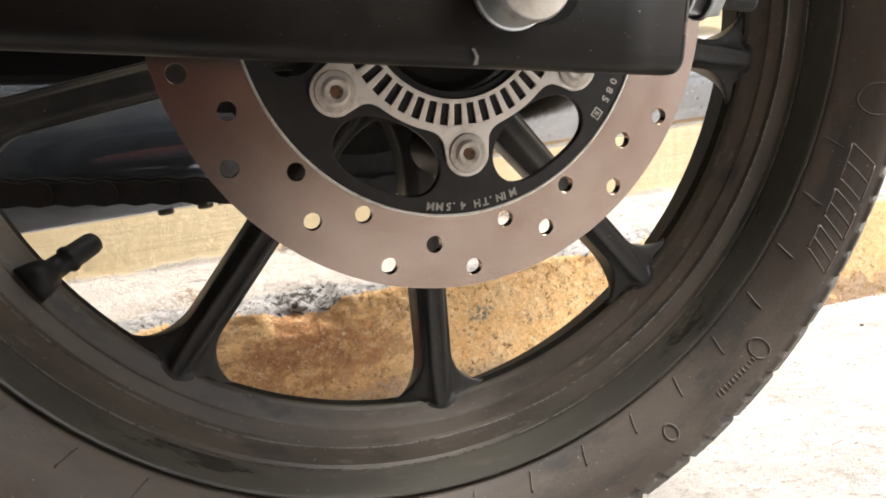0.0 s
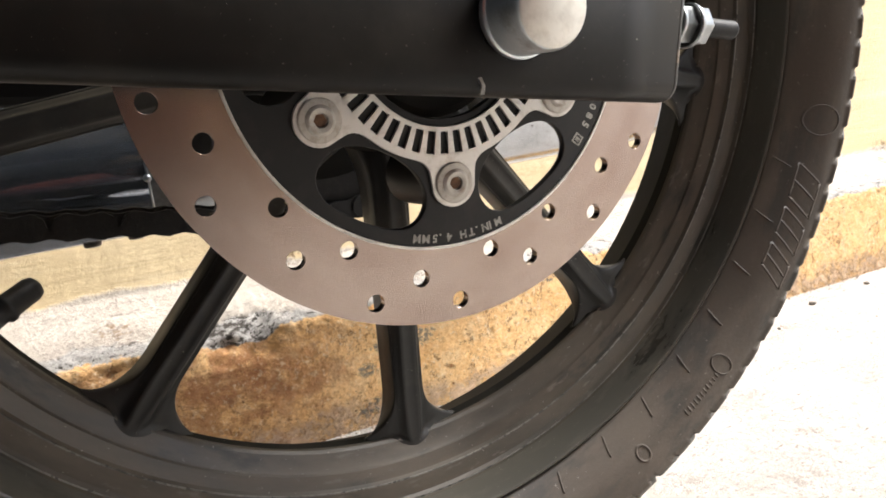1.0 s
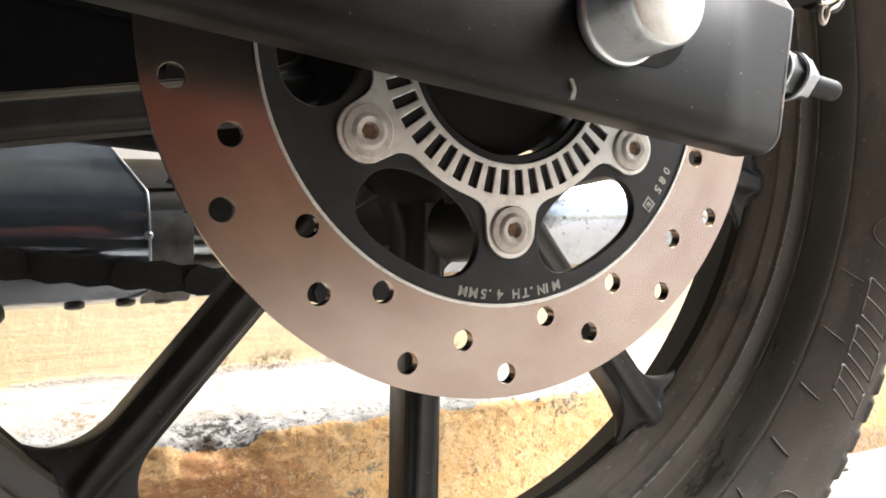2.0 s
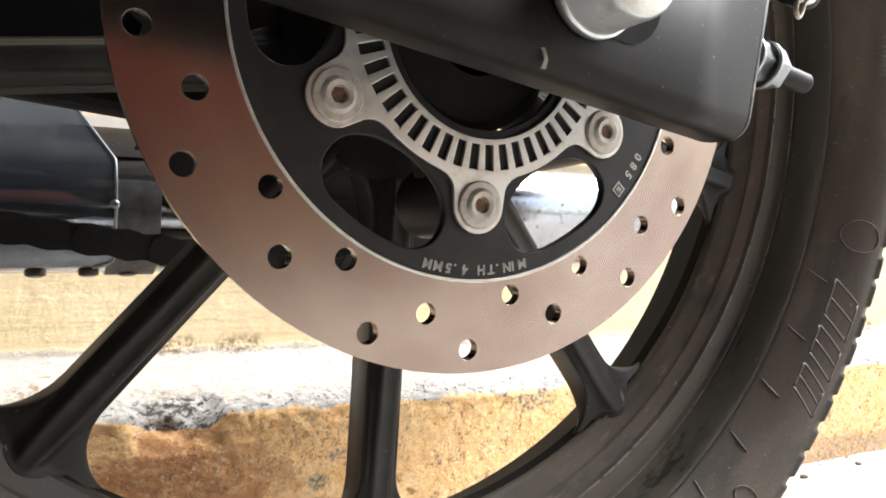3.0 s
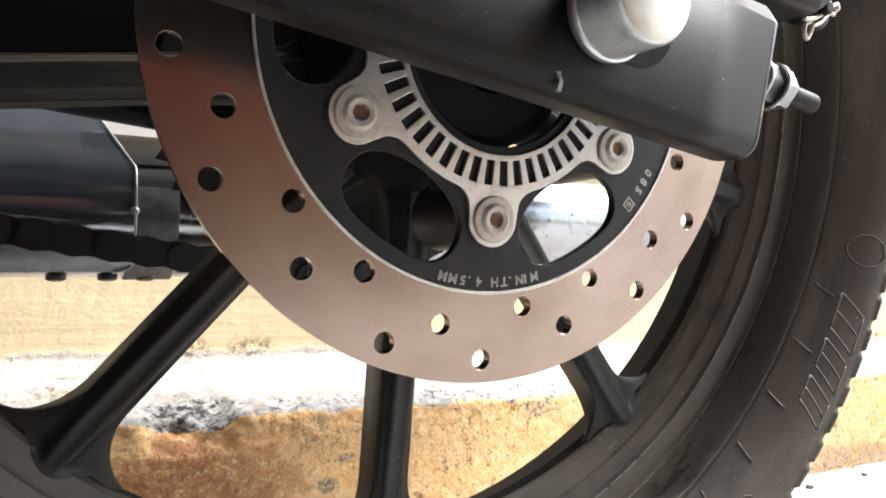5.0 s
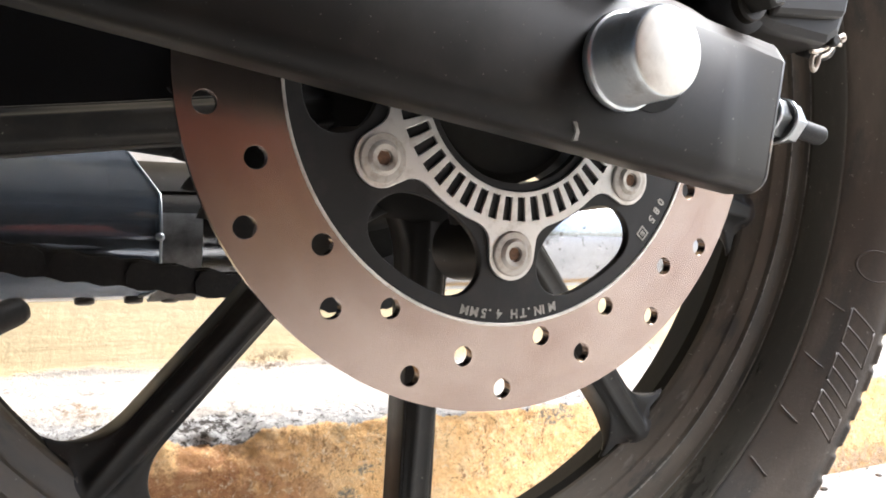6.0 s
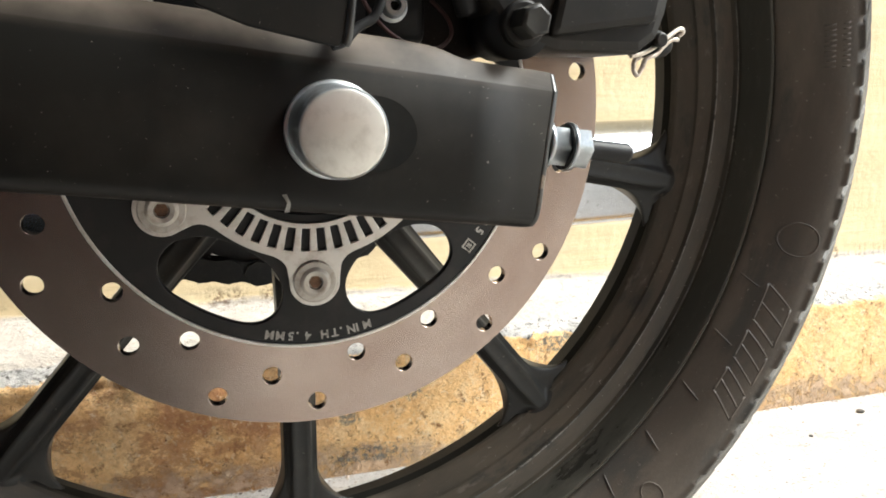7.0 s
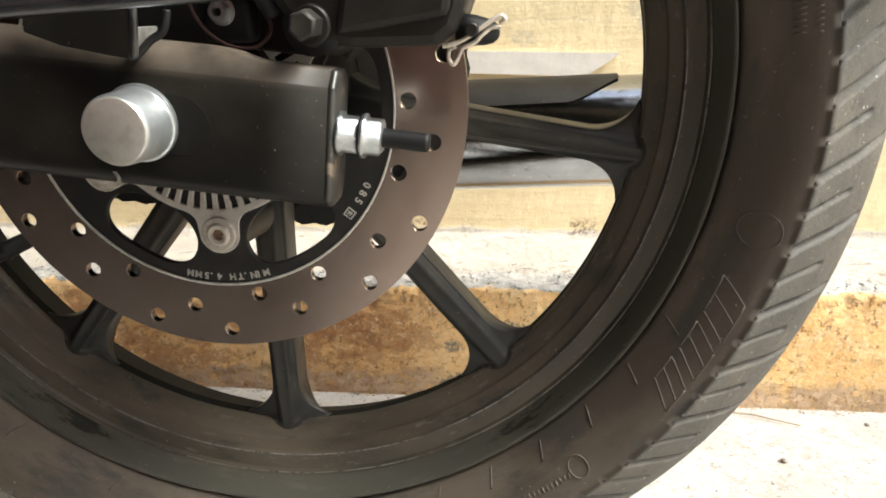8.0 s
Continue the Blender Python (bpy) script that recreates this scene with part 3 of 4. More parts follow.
# tyre
SIDE = [(0.2698, 0.0480), (0.2711, 0.0420), (0.2716, 0.0348), (0.2726, 0.0329), (0.2780, 0.0285), (0.2850, 0.0215), (0.2930, 0.0160), (0.2990, 0.0125), (0.3045, 0.0102), (0.3080, 0.0098), (0.3085, 0.0088), (0.3100, 0.0090),
        (0.3150, 0.0132), (0.3220, 0.0186), (0.3300, 0.0246), (0.3380, 0.0312), (0.3460, 0.0390), (0.3525, 0.0465), (0.3572, 0.0545), (0.3594, 0.0590)]


def fine_side(step=0.0019):
    out = [SIDE[0]]
    for (r0, y0), (r1, y1) in zip(SIDE, SIDE[1:]):
        n = max(1, int(math.hypot(r1 - r0, y1 - y0) / step)) if r1 > 0.3082 else max(1, int(math.hypot(r1 - r0, y1 - y0) / 0.006))
        out += [(r0 + (r1 - r0) * k / n, y0 + (y1 - y0) * k / n) for k in range(1, n + 1)]
    return out


def side_y(r):
    for (r0, y0), (r1, y1) in zip(SIDE, SIDE[1:]):
        if r0 <= r <= r1:
            return y0 + (y1 - y0) * (r - r0) / (r1 - r0)
    return 0.02


half = fine_side()
PROFILE = half + [(0.3600, MID)] + [(r, 2 * MID - y) for r, y in reversed(half)]
ALONG = [0.0]
for (r0, y0), (r1, y1) in zip(PROFILE, PROFILE[1:]):
    ALONG.append(ALONG[-1] + math.hypot(r1 - r0, y1 - y0))
CROWN = ALONG[len(half)]
REACH = CROWN - ALONG[[r for r, _ in PROFILE].index(0.3085)]
PERIOD = 360 / 51


def tread_depth(degrees, s):
    """How deep the slanted grooves cut at an angle round the tyre, s metres along its section."""
    from_mid = abs(s - CROWN)
    if from_mid > REACH + 0.0006 or from_mid < 0.010:
        return 0.0
    run = max(0.0, REACH - from_mid) / REACH
    cell = degrees + 22.6 - 5.0 * run ** 0.85 + (3.5 if s > CROWN else 0.0)
    deep = 0.0
    for at, wide, length, depth in ((0.0, 1.30 - 0.6 * run, 0.80, 0.0046), (3.85, 0.85 - 0.5 * run, 0.46, 0.0034)):
        u = (cell - at) % PERIOD
        if u < wide and run < length:
            edge = min(u / 0.35, (wide - u) / 0.12, (length - run) / 0.05, 1.0)
            deep = max(deep, depth * edge)
    return deep


def tyre_bm():
    n, m = 2040, len(PROFILE)
    normals = []
    for j in range(m):
        (r0, y0), (r1, y1) = PROFILE[max(j - 1, 0)], PROFILE[min(j + 1, m - 1)]
        d = math.hypot(r1 - r0, y1 - y0)
        normals.append((-(y0 - y1) / d, -(r1 - r0) / d))
    verts, faces = [], []
    for i in range(n):
        deg = 360 * i / n
        c, s = math.cos(radians(deg)), math.sin(radians(deg))
        for j, (r, y) in enumerate(PROFILE):
            d = tread_depth(deg, ALONG[j])
            rr, yy = r - d * normals[j][0], y - d * normals[j][1]
            verts.append((rr * c, yy, rr * s))
    for i in range(n):
        a, b = i * m, ((i + 1) % n) * m
        faces += [(a + j, a + j + 1, b + j + 1, b + j) for j in range(m - 1)]
    me = bpy.data.meshes.new("tyre")
    me.from_pydata(verts, [], faces)
    me.polygons.foreach_set("use_smooth", [True] * len(faces))
    me.materials.append(RUBBER)
    me.materials.append(TREAD)
    row = [1 if min(PROFILE[j][0], PROFILE[j + 1][0]) > 0.3084 else 0 for j in range(m - 1)]
    me.polygons.foreach_set("material_index", row * n)
    return me


tyre = new("tyre", tyre_bm())
tyre.parent = bike
tyre["label"] = "dusty black rubber tyre with slanted tread grooves"


def on_tyre(r, degrees, lift=0.0):
    x, z = polar(r, degrees)
    return x, side_y(r) - lift, z


def tyre_bar(name, r0, d0, r1, d1, width, lift=0.0007, steps=6, label=""):
    """A low raised rib on the sidewall from one polar place to another."""
    bm = bmesh.new()
    rows = []
    for k in range(steps + 1):
        t = k / steps
        r, d = r0 + (r1 - r0) * t, d0 + (d1 - d0) * t
        ax, _, az = on_tyre(r0, d0)
        bx, _, bz = on_tyre(r1, d1)
        dx, dz = bx - ax, bz - az
        q = math.hypot(dx, dz)
        nx, nz = -dz / q * width / 2, dx / q * width / 2
        row = []
        for side, h in ((-1.0, -0.0006), (-0.75, lift), (0.75, lift), (1.0, -0.0006)):
            x, z = polar(r, d)
            x, z = x + side * nx, z + side * nz
            row.append(bm.verts.new((x, side_y(min(max(math.hypot(x, z), 0.25), 0.3085)) - h, z)))
        rows.append(row)
    for a, b in zip(rows, rows[1:]):
        for k in range(3):
            bm.faces.new((a[k], a[k + 1], b[k + 1], b[k]))
    for row in (rows[0], rows[-1]):
        bm.faces.new(row)
    return part(name, smooth(bm, 60), RUBBER, tyre, label)


def tyre_ring(name, r, degrees, radius, width):
    cx, cz = polar(r, degrees)
    bm = bmesh.new()
    rings = []
    for k in range(40):
        a = 2 * math.pi * k / 40
        row = []
        for q, h in ((-1.0, -0.0006), (-0.6, 0.0007), (0.6, 0.0007), (1.0, -0.0006)):
            rad = radius + q * width / 2
            x, z = cx + rad * math.cos(a), cz + rad * math.sin(a)
            row.append(bm.verts.new((x, side_y(min(math.hypot(x, z), 0.3085)) - h, z)))
        rings.append(row)
    for k in range(40):
        a, b = rings[k], rings[(k + 1) % 40]
        for j in range(3):
            bm.faces.new((a[j], a[j + 1], b[j + 1], b[j]))
    return part(name, smooth(bm, 60), RUBBER, tyre)


# the maker's mark, as plain raised slanted shapes
for d, wide in ((-19.6, 4.6), (-25.6, 3.6), (-30.6, 3.2)):
    tyre_bar("mark_bar", 0.2868, d - wide, 0.2868, d, 0.0014, 0.0002)
    tyre_bar("mark_bar", 0.3014, d - wide - 2.0, 0.3014, d - 2.0, 0.0014, 0.0002)
    tyre_bar("mark_bar", 0.2868, d, 0.3014, d - 2.0, 0.0015, 0.0002)
    tyre_bar("mark_bar", 0.2868, d - wide, 0.3014, d - wide - 2.0, 0.0015, 0.0002)
    tyre_bar("mark_bar", 0.2868, d - wide * 0.5, 0.3014, d - wide * 0.5 - 2.0, 0.0015, 0.0002)
tyre_ring("emblem_ring", 0.2928, -13.8, 0.0098, 0.0011)
tyre_ring("emblem_ring", 0.2945, -47.9, 0.0060, 0.0010)
tyre_ring("emblem_ring", 0.2930, -63.3, 0.0044, 0.0018)
for k in range(36):
    d = -19.5 - 7.75 * k
    tyre_bar("rib", 0.2745, d, 0.2835, d - 0.9, 0.0011)
for k in range(11):
    d = -49.4 - 0.62 * k
    tyre_bar("small_print_bar", 0.2945 - 0.0001 * k, d, 0.2970, d - 0.1, 0.0011 if k % 3 else 0.0016, 0.0005, 2)
for k in range(9):
    d = 5.5 + 0.55 * k
    tyre_bar("small_print_bar", 0.2900, d, 0.2950, d + 0.05, 0.0012, 0.0002, 2)
    tyre_bar("small_print_bar", 0.2980, d, 0.3015, d + 0.05, 0.0012, 0.0002, 2)

# wheel
wheel = new("rear_wheel")
wheel.parent = bike
wheel["label"] = "black cast alloy wheel with nine spokes, dusty"
RIM_IN = [(0.2704, 0.0460), (0.2702, 0.0352), (0.2695, 0.0328), (0.2682, 0.0319), (0.2672, 0.0326), (0.2662, 0.0346), (0.2618, 0.0500), (0.2612, 0.0518), (0.2604, 0.0518), (0.2590, 0.0538), (0.2500, 0.0556),
          (0.2490, 0.0560), (0.2478, 0.0582), (0.2412, 0.0622), (0.2404, 0.0636), (0.2388, 0.0652), (0.2340, 0.0682), (0.2318, 0.0698), (0.2304, 0.0716), (0.2300, 0.0736)]
RIM_FAR = [(0.2300, 0.0805), (0.2345, 0.0900), (0.2400, 0.1020), (0.2450, 0.1120), (0.2475, 0.1135), (0.2500, 0.1110), (0.2690, 0.0930), (0.2728, 0.0900)]
part("rim", smooth(lathe(RIM_IN[6:] + [(0.2420, 0.0785), (0.2540, 0.0680), (0.2640, 0.0600)], 300), 14), RIM_PAINT, wheel)
part("rim_flange", smooth(lathe(RIM_IN[:7] + [(0.2640, 0.0510), (0.2690, 0.0480)], 300), 14), FLANGE, wheel, "black flange with its olive sheen put into the paint colour")
part("rim_well", smooth(lathe([(0.2301, 0.0737)] + RIM_FAR + [(0.2680, 0.0700), (0.2500, 0.0787)], 300), 14), WELL, wheel, "darker black inside of the rim")
# thin rings that carry the painted highlight lines
for r, y in ((0.2609, 0.0516), (0.2494, 0.0557)):
    part("glint_ridge", lathe([(r - 0.0006, y + 0.0008), (r - 0.0004, y), (r + 0.0003, y - 0.0001), (r + 0.0006, y + 0.0007)], 300), RIDGE_GLINT, wheel, "ridge with its highlight put into the paint")
HUB = [(0.018, 0.006), (0.036, 0.006), (0.040, 0.010), (0.041, 0.030), (0.046, 0.045), (0.055, 0.058), (0.060, 0.070), (0.060, 0.092), (0.054, 0.102), (0.050, 0.112), (0.018, 0.112)]
part("hub", lathe(HUB, 72), WELL, wheel)


def rim_y(r):
    for (r1, y1), (r0, y0) in zip(RIM_IN, RIM_IN[1:]):
        if r0 <= r <= r1:
            return y0 + (y1 - y0) * (r - r0) / (r1 - r0)
    return RIM_IN[-1][1]


def ease(t):
    t = min(max(t, 0.0), 1.0)
    return t * t * (3 - 2 * t)


def spoke_bm():
    """One spoke, straight down from the hub: a raised rib between two flanks, which sweep into the rim in round fillets."""
    bm = bmesh.new()
    rim_r, half, fil, foot = 0.2297, 0.0094, 0.0255, 0.2368
    cx = half + fil
    cz = math.sqrt((rim_r - fil) ** 2 - cx ** 2)
    turn = math.atan2(cz, cx)  # where the fillet meets the rim
    edge = []  # half width and radius of the edge, how far into the fillet
    for k in range(26):
        r = 0.048 + (cz - 0.048) * k / 26
        edge.append((half + 0.0030 * max(0.0, (0.16 - r) / 0.11) ** 2 + 0.010 * max(0.0, (0.080 - r) / 0.032) ** 2, r, 0.0))
    for k in range(25):
        a = turn * k / 24
        edge.append((cx - fil * math.cos(a), cz + fil * math.sin(a), k / 24))
    rows = []
    for w, r, t in edge:
        side = 0.0718 + 0.0022 * ease(t * 1.1)
        crest = 0.0642 + 0.0036 * ease((r - 0.14) / 0.085)
        rib = min(w * 0.48, 0.0048) * (1 - 0.45 * ease(t))
        slope = 0.0034 + 0.0030 * ease(t)
        mid_r = r + (foot - edge[-1][1]) * ease(t) + 0.004 * math.sin(math.pi * t)
        sunk = 0.0010 * ease((t - 0.80) / 0.20)
        half_row = []
        for x, y in ((0.0, crest + 0.0009 * (1 - ease(t))), (rib * 0.6, crest + 0.0008 * (1 - ease(t))), (rib, crest), (rib + slope * 0.3, crest + (side - crest) * 0.22), (rib + slope * 0.75, crest + (side - crest) * 0.72), (rib + slope * 1.15, side - 0.0012), (None, side - 0.0006), (w - 0.0010, side - 0.0009), (w - 0.0002, side - 0.0001), (w, side + 0.0010)):
            if x is None:
                x = 0.5 * (rib + slope * 1.15 + w - 0.0010)
            x = min(x, w)
            u = x / w
            rr = mid_r + (r - mid_r) * u ** 1.6
            yy = y + sunk * (1 - u)
            if x < rib + slope * 1.2 and rr > rim_r:
                yy = min(yy, rim_y(rr) - 0.0016 * (1 - ease((t - 0.40) / 0.50)) * (1 - u)) + sunk
            half_row.append((x, yy, -rr))
        back = 0.0925 - 0.0172 * ease(t)
        half_row += [(w, back - 0.0015, -r), (max(w - 0.0015, 0.001), back, -r)]
        ring = [(-x, y, z) for x, y, z in reversed(half_row)] + half_row[1:]
        rows.append([bm.verts.new(p) for p in ring])
    for a, b in zip(rows, rows[1:]):
        n = len(a)
        for k in range(n):
            bm.faces.new((a[k], a[(k + 1) % n], b[(k + 1) % n], b[k]))
    bm.faces.new(rows[0])
    bm.faces.new(rows[-1])
    return smooth(bm, 38)


spoke = part("spoke", spoke_bm(), SPOKE_PAINT, wheel)
for k in range(1, 9):
    other = new("spoke", spoke.data)
    other.parent = wheel
    other.matrix_basis = pose(0, 0, 0, 0, 40 * k, 0)
root, tip = Vector((-0.2085, 0.0630, -0.1165)), Vector((-0.1768, 0.0855, -0.1025))
stem = ((0.0, 0.0105), (0.16, 0.0095), (0.30, 0.0078), (0.33, 0.0060), (0.50, 0.0056), (0.53, 0.0070), (0.58, 0.0072), (0.62, 0.0062), (0.90, 0.0060), (0.97, 0.0050), (1.0, 0.0030))
part("valve", tube([root.lerp(tip, t) for t, _ in stem], [r for _, r in stem], 18), PLASTIC, wheel, "black rubber valve stem with cap")

# brake disc
disc = new("brake_disc")
disc.parent = bike
disc["label"] = "drilled steel brake disc on a black carrier"
BOLTS = [-149.5 + 60 * k for k in range(6)]
HOLE_R = [0.1129, 0.1256, 0.1055, 0.1190, 0.1055, 0.1256]
R_IN, R_OUT, HALF_T = 0.0985, 0.1350, 0.00225


def rotor_bm():
    """A ring of 36 cells, each with one drilled hole."""
    verts, faces = [], []
    for k in range(36):
        mid, hr = radians(-99.78 + 10 * k), HOLE_R[k % 6]
        corners = []
        for r, q in ((R_OUT, 5), (R_OUT, -5), (R_IN, -5), (R_IN, 5)):
            x, z = polar(r, q)
            corners.append(math.atan2(z, x - hr) % (2 * math.pi))
        angs = sorted(set([2 * math.pi * i / 32 for i in range(32)] + corners))
        base = len(verts)
        for a in angs:
            ca, sa = math.cos(a), math.sin(a)
            lo, hi = 0.0, 0.06
            for _ in range(30):
                m = (lo + hi) / 2
                x, z = hr + m * ca, m * sa
                inside = R_IN < math.hypot(x, z) < R_OUT and abs(math.atan2(z, x)) < radians(5)
                lo, hi = (m, hi) if inside else (lo, m)
            for dist, y in ((0.0041, HALF_T), (0.0041, -HALF_T + 0.00012), (0.00422, -HALF_T), (lo, -HALF_T), (lo, HALF_T)):
                x, z = hr + dist * ca, dist * sa
                verts.append((x * math.cos(mid) - z * math.sin(mid), y, x * math.sin(mid) + z * math.cos(mid)))
        n = len(angs)
        for i in range(n):
            a, b = base + 5 * i, base + 5 * ((i + 1) % n)
            faces += [(a + q, a + q + 1, b + q + 1, b + q) for q in range(3)]
            faces.append((a + 4, a, b, b + 4))
            ra = math.hypot(verts[a + 3][0], verts[a + 3][2])
            rb = math.hypot(verts[b + 3][0], verts[b + 3][2])
            if abs(ra - rb) < 1e-5:
                faces.append((a + 3, a + 4, b + 4, b + 3))
    bm = bmesh.new()
    vs = [bm.verts.new(v) for v in verts]
    for f in faces:
        bm.faces.new([vs[i] for i in f])
    bmesh.ops.remove_doubles(bm, verts=bm.verts, dist=2e-6)
    return bm


part("rotor", rotor_bm(), DISC, disc, "brown-tinted steel friction ring with drilled holes")
part("rotor_lip", lathe([(0.0980, -0.0020), (0.0983, -0.00235), (0.0990, -0.00245), (0.0993, -0.0023), (0.0993, 0.0020), (0.0980, 0.0020)], 180), ALLOY, disc)


def window_shape(mid):
    cx, cz = polar(0.0775, mid)

    def distance(x, z):
        r = math.hypot(x, z)
        d = smax(r - 0.0918, 0.0600 - r, 0.010)
        for b in (mid - 30, mid + 30):
            ux, uz = polar(1, b)
            off = abs(-uz * x + ux * z)
            d = smax(d, 0.0130 + max(0.0, r - 0.074) * 0.10 - off, 0.020)
        return d
    return outline_of(distance, (cx, cz), 60, 0.05)


ring = lambda r, n: [polar(r, 360 * k / n) for k in range(n)]
part("carrier", plate(ring(0.0984, 180), [ring(0.0400, 90)] + [window_shape(b + 30) for b in BOLTS], -0.0016, 0.0026), CARRIER, disc, "black painted carrier plate", bevel=0.0005)


def tone_shape(x, z):
    d = math.hypot(x, z) - 0.0592
    for b in BOLTS:
        bx, bz = polar(0.0690, b)
        ax, az = polar(0.0500, b)
        d = smin(d, capsule(x, z, ax, az, bx, bz, 0.0112), 0.008)
    return d


slots = []
for k in range(48):
    a = BOLTS[0] + 7.5 * k + 3.75
    slots.append([polar(0.0456, a - 2.15), polar(0.0456, a + 2.15), polar(0.0505, a + 2.1), polar(0.0556, a + 1.95), polar(0.0556, a - 1.95), polar(0.0505, a - 2.1)])
part("sensor_ring", plate(outline_of(tone_shape, (0, 0), 360, 0.1), [ring(0.0434, 120)] + slots, -0.0034, -0.0016), ALLOY, disc, "pale slotted sensor ring", bevel=0.0003)
for b in BOLTS:
    c = polar(0.0690, b)
    bolt = part("bolt", lathe([(0.0, -0.0046), (0.0029, -0.0046), (0.0032, -0.0058), (0.0050, -0.0062), (0.0058, -0.0058), (0.0066, -0.0050), (0.0089, -0.0048), (0.0094, -0.0043), (0.0094, -0.0034), (0.0, -0.0034)], 36, c), BOLT, disc, "domed socket bolt")
    part("socket", lathe([(0.0, -0.00485), (0.00285, -0.00485), (0.00285, -0.0045), (0.0, -0.0045)], 6, c), RUST, disc, "rusty hexagon socket")
    part("boss", lathe([(0.0125, 0.0026), (0.0130, 0.012), (0.0155, 0.040), (0.0, 0.040), (0.0, 0.0026)], 28, c), SPOKE_PAINT, wheel)
    ux, uz = polar(1, b)
    part("boss_web", tube([(ux * r, 0.024 + 0.016 * q, uz * r) for r, q in ((0.030, 1), (0.050, 0.6), (0.069, 0.2))], [0.012, 0.011, 0.010], 12), SPOKE_PAINT, wheel)


def letters(text, r, start, step, size, parent):
    """Single letters round the carrier, their tops outwards, read clockwise."""
    at = start
    for ch in text:
        if ch != " ":
            curve = bpy.data.curves.new("letter", "FONT")
            curve.body, curve.size, curve.align_x, curve.align_y = ch, size, "CENTER", "CENTER"
            curve.extrude, curve.offset = 0.00008, 0.00018
            curve.resolution_u = 2
            tmp = bpy.data.objects.new("letter", curve)
            scene.collection.objects.link(tmp)
            bpy.context.view_layer.update()
            me = bpy.data.meshes.new_from_object(tmp.evaluated_get(bpy.context.evaluated_depsgraph_get()))
            bpy.data.objects.remove(tmp)
            x, z = polar(r, at)
            me.transform(pose(x, -0.00172, z) @ pose(0, 0, 0, 0, -(at - 90), 0) @ pose(0, 0, 0, 90, 0, 0))
            me.materials.clear()
            me.materials.append(PRINT)
            ob = new("letter", me)
            ob.parent = parent
        at -= step * (0.62 if ch in ".I " else 1.0)


letters("MIN.TH 4.5MM", 0.0942, -75.4, 2.80, 0.0053, disc)
letters("085", 0.0925, -27.2, 3.0, 0.0056, disc)
mx, mz = polar(0.0925, -38.4)
square = [(-0.0026, -0.0026), (0.0026, -0.0026), (0.0026, 0.0026), (-0.0026, 0.0026)]
stamp = part("stamp", plate(square, [[(x * 0.72, z * 0.72) for x, z in square]], -0.00182, -0.0016), PRINT, disc, "small square stamp")
stamp.matrix_basis = pose(mx, 0, mz, 0, -(-38.4 - 90), 0)
dot = part("stamp_bar", plate([(-0.0011, -0.0012), (0.0011, -0.0012), (0.0011, 0.0012), (-0.0011, 0.0012)], [], -0.00182, -0.0016), PRINT, disc)
dot.matrix_basis = stamp.matrix_basis.copy()

# swingarm, sloping down to the rear
arm = new("swingarm")
arm.parent = bike
arm["label"] = "black painted box-section swingarm with axle and adjuster"
arm.matrix_basis = pose(0.0, 0, -0.0004, 0, 6.4, 0)
FRONT, BACK = -0.0615, -0.036


def arm_loft(stations, corner, close):
    """A rounded box tube along x; each station gives x, lowest z, highest z and an inset."""
    bm = bmesh.new()
    rings = []
    for x, z0, z1, inset in stations:
        y0, y1, lo, hi = FRONT + inset, BACK - inset, z0 + inset, z1 - inset
        r = max(corner - inset, 0.002)
        row = []
        zf = min(hi - 0.0040, 0.0225)
        deep = 0.0105 - 0.0055 * min(max((x - 0.03) / 0.03, 0), 1)
        for t in (0.0, 0.06, 0.14, 0.5, 0.86, 0.95, 1.0):
            q = 1 - t
            row.append(bm.verts.new((x, y0 + deep * q * (1 + 0.15 * t), hi + (zf - hi) * t ** 1.15)))
        for cy, cz, a0 in ((y0 + r, lo + r, 180), (y1 - r, lo + r, 270), (y1 - r, hi - r, 0)):
            for k in range(7):
                a = radians(a0 + 15 * k)
                row.append(bm.verts.new((x, cy + r * math.cos(a), cz + r * math.sin(a))))
        rings.append(row)
    n = len(rings[0])
    for a, b in zip(rings, rings[1:]):
        for k in range(n):
            bm.faces.new((a[k], a[(k + 1) % n], b[(k + 1) % n], b[k]))
    bm.faces.new(rings[0])
    bm.faces.new(rings[-1])
    return smooth(bm, 40)


LOW = -0.0302
part("tube", arm_loft([(-0.60, LOW, 0.0335, 0), (-0.0050, LOW, 0.0335, 0), (0.0200, LOW, 0.0336, 0), (0.0280, LOW, 0.0334, 0), (0.0330, LOW, 0.0331, 0), (0.0380, LOW, 0.0323, 0), (0.0420, LOW, 0.0311, 0), (0.0460, LOW, 0.0301, 0), (0.0510, LOW, 0.0297, 0), (0.0800, LOW, 0.0296, 0)], 0.0085, True), ARM_PAINT, arm)
part("end_plate", arm_loft([(0.0800, LOW, 0.0296, 0.0002), (0.0822, LOW, 0.0295, 0.0004), (0.0830, LOW, 0.0295, 0.0016)], 0.0085, True), END_PAINT, arm, "chipped end plate")
part("upper_plate", plate([(-0.60, 0.040), (-0.050, 0.036), (-0.046, 0.044), (-0.046, 0.100), (-0.60, 0.130)], [], -0.0440, -0.0380), BLACK, arm, bevel=0.001)
part("chain_guard", plate([(-0.60, 0.030), (-0.02, 0.030), (0.02, 0.100), (-0.10, 0.150), (-0.60, 0.170)], [], 0.2020, 0.2045), PLASTIC, arm, "black plastic chain guard")
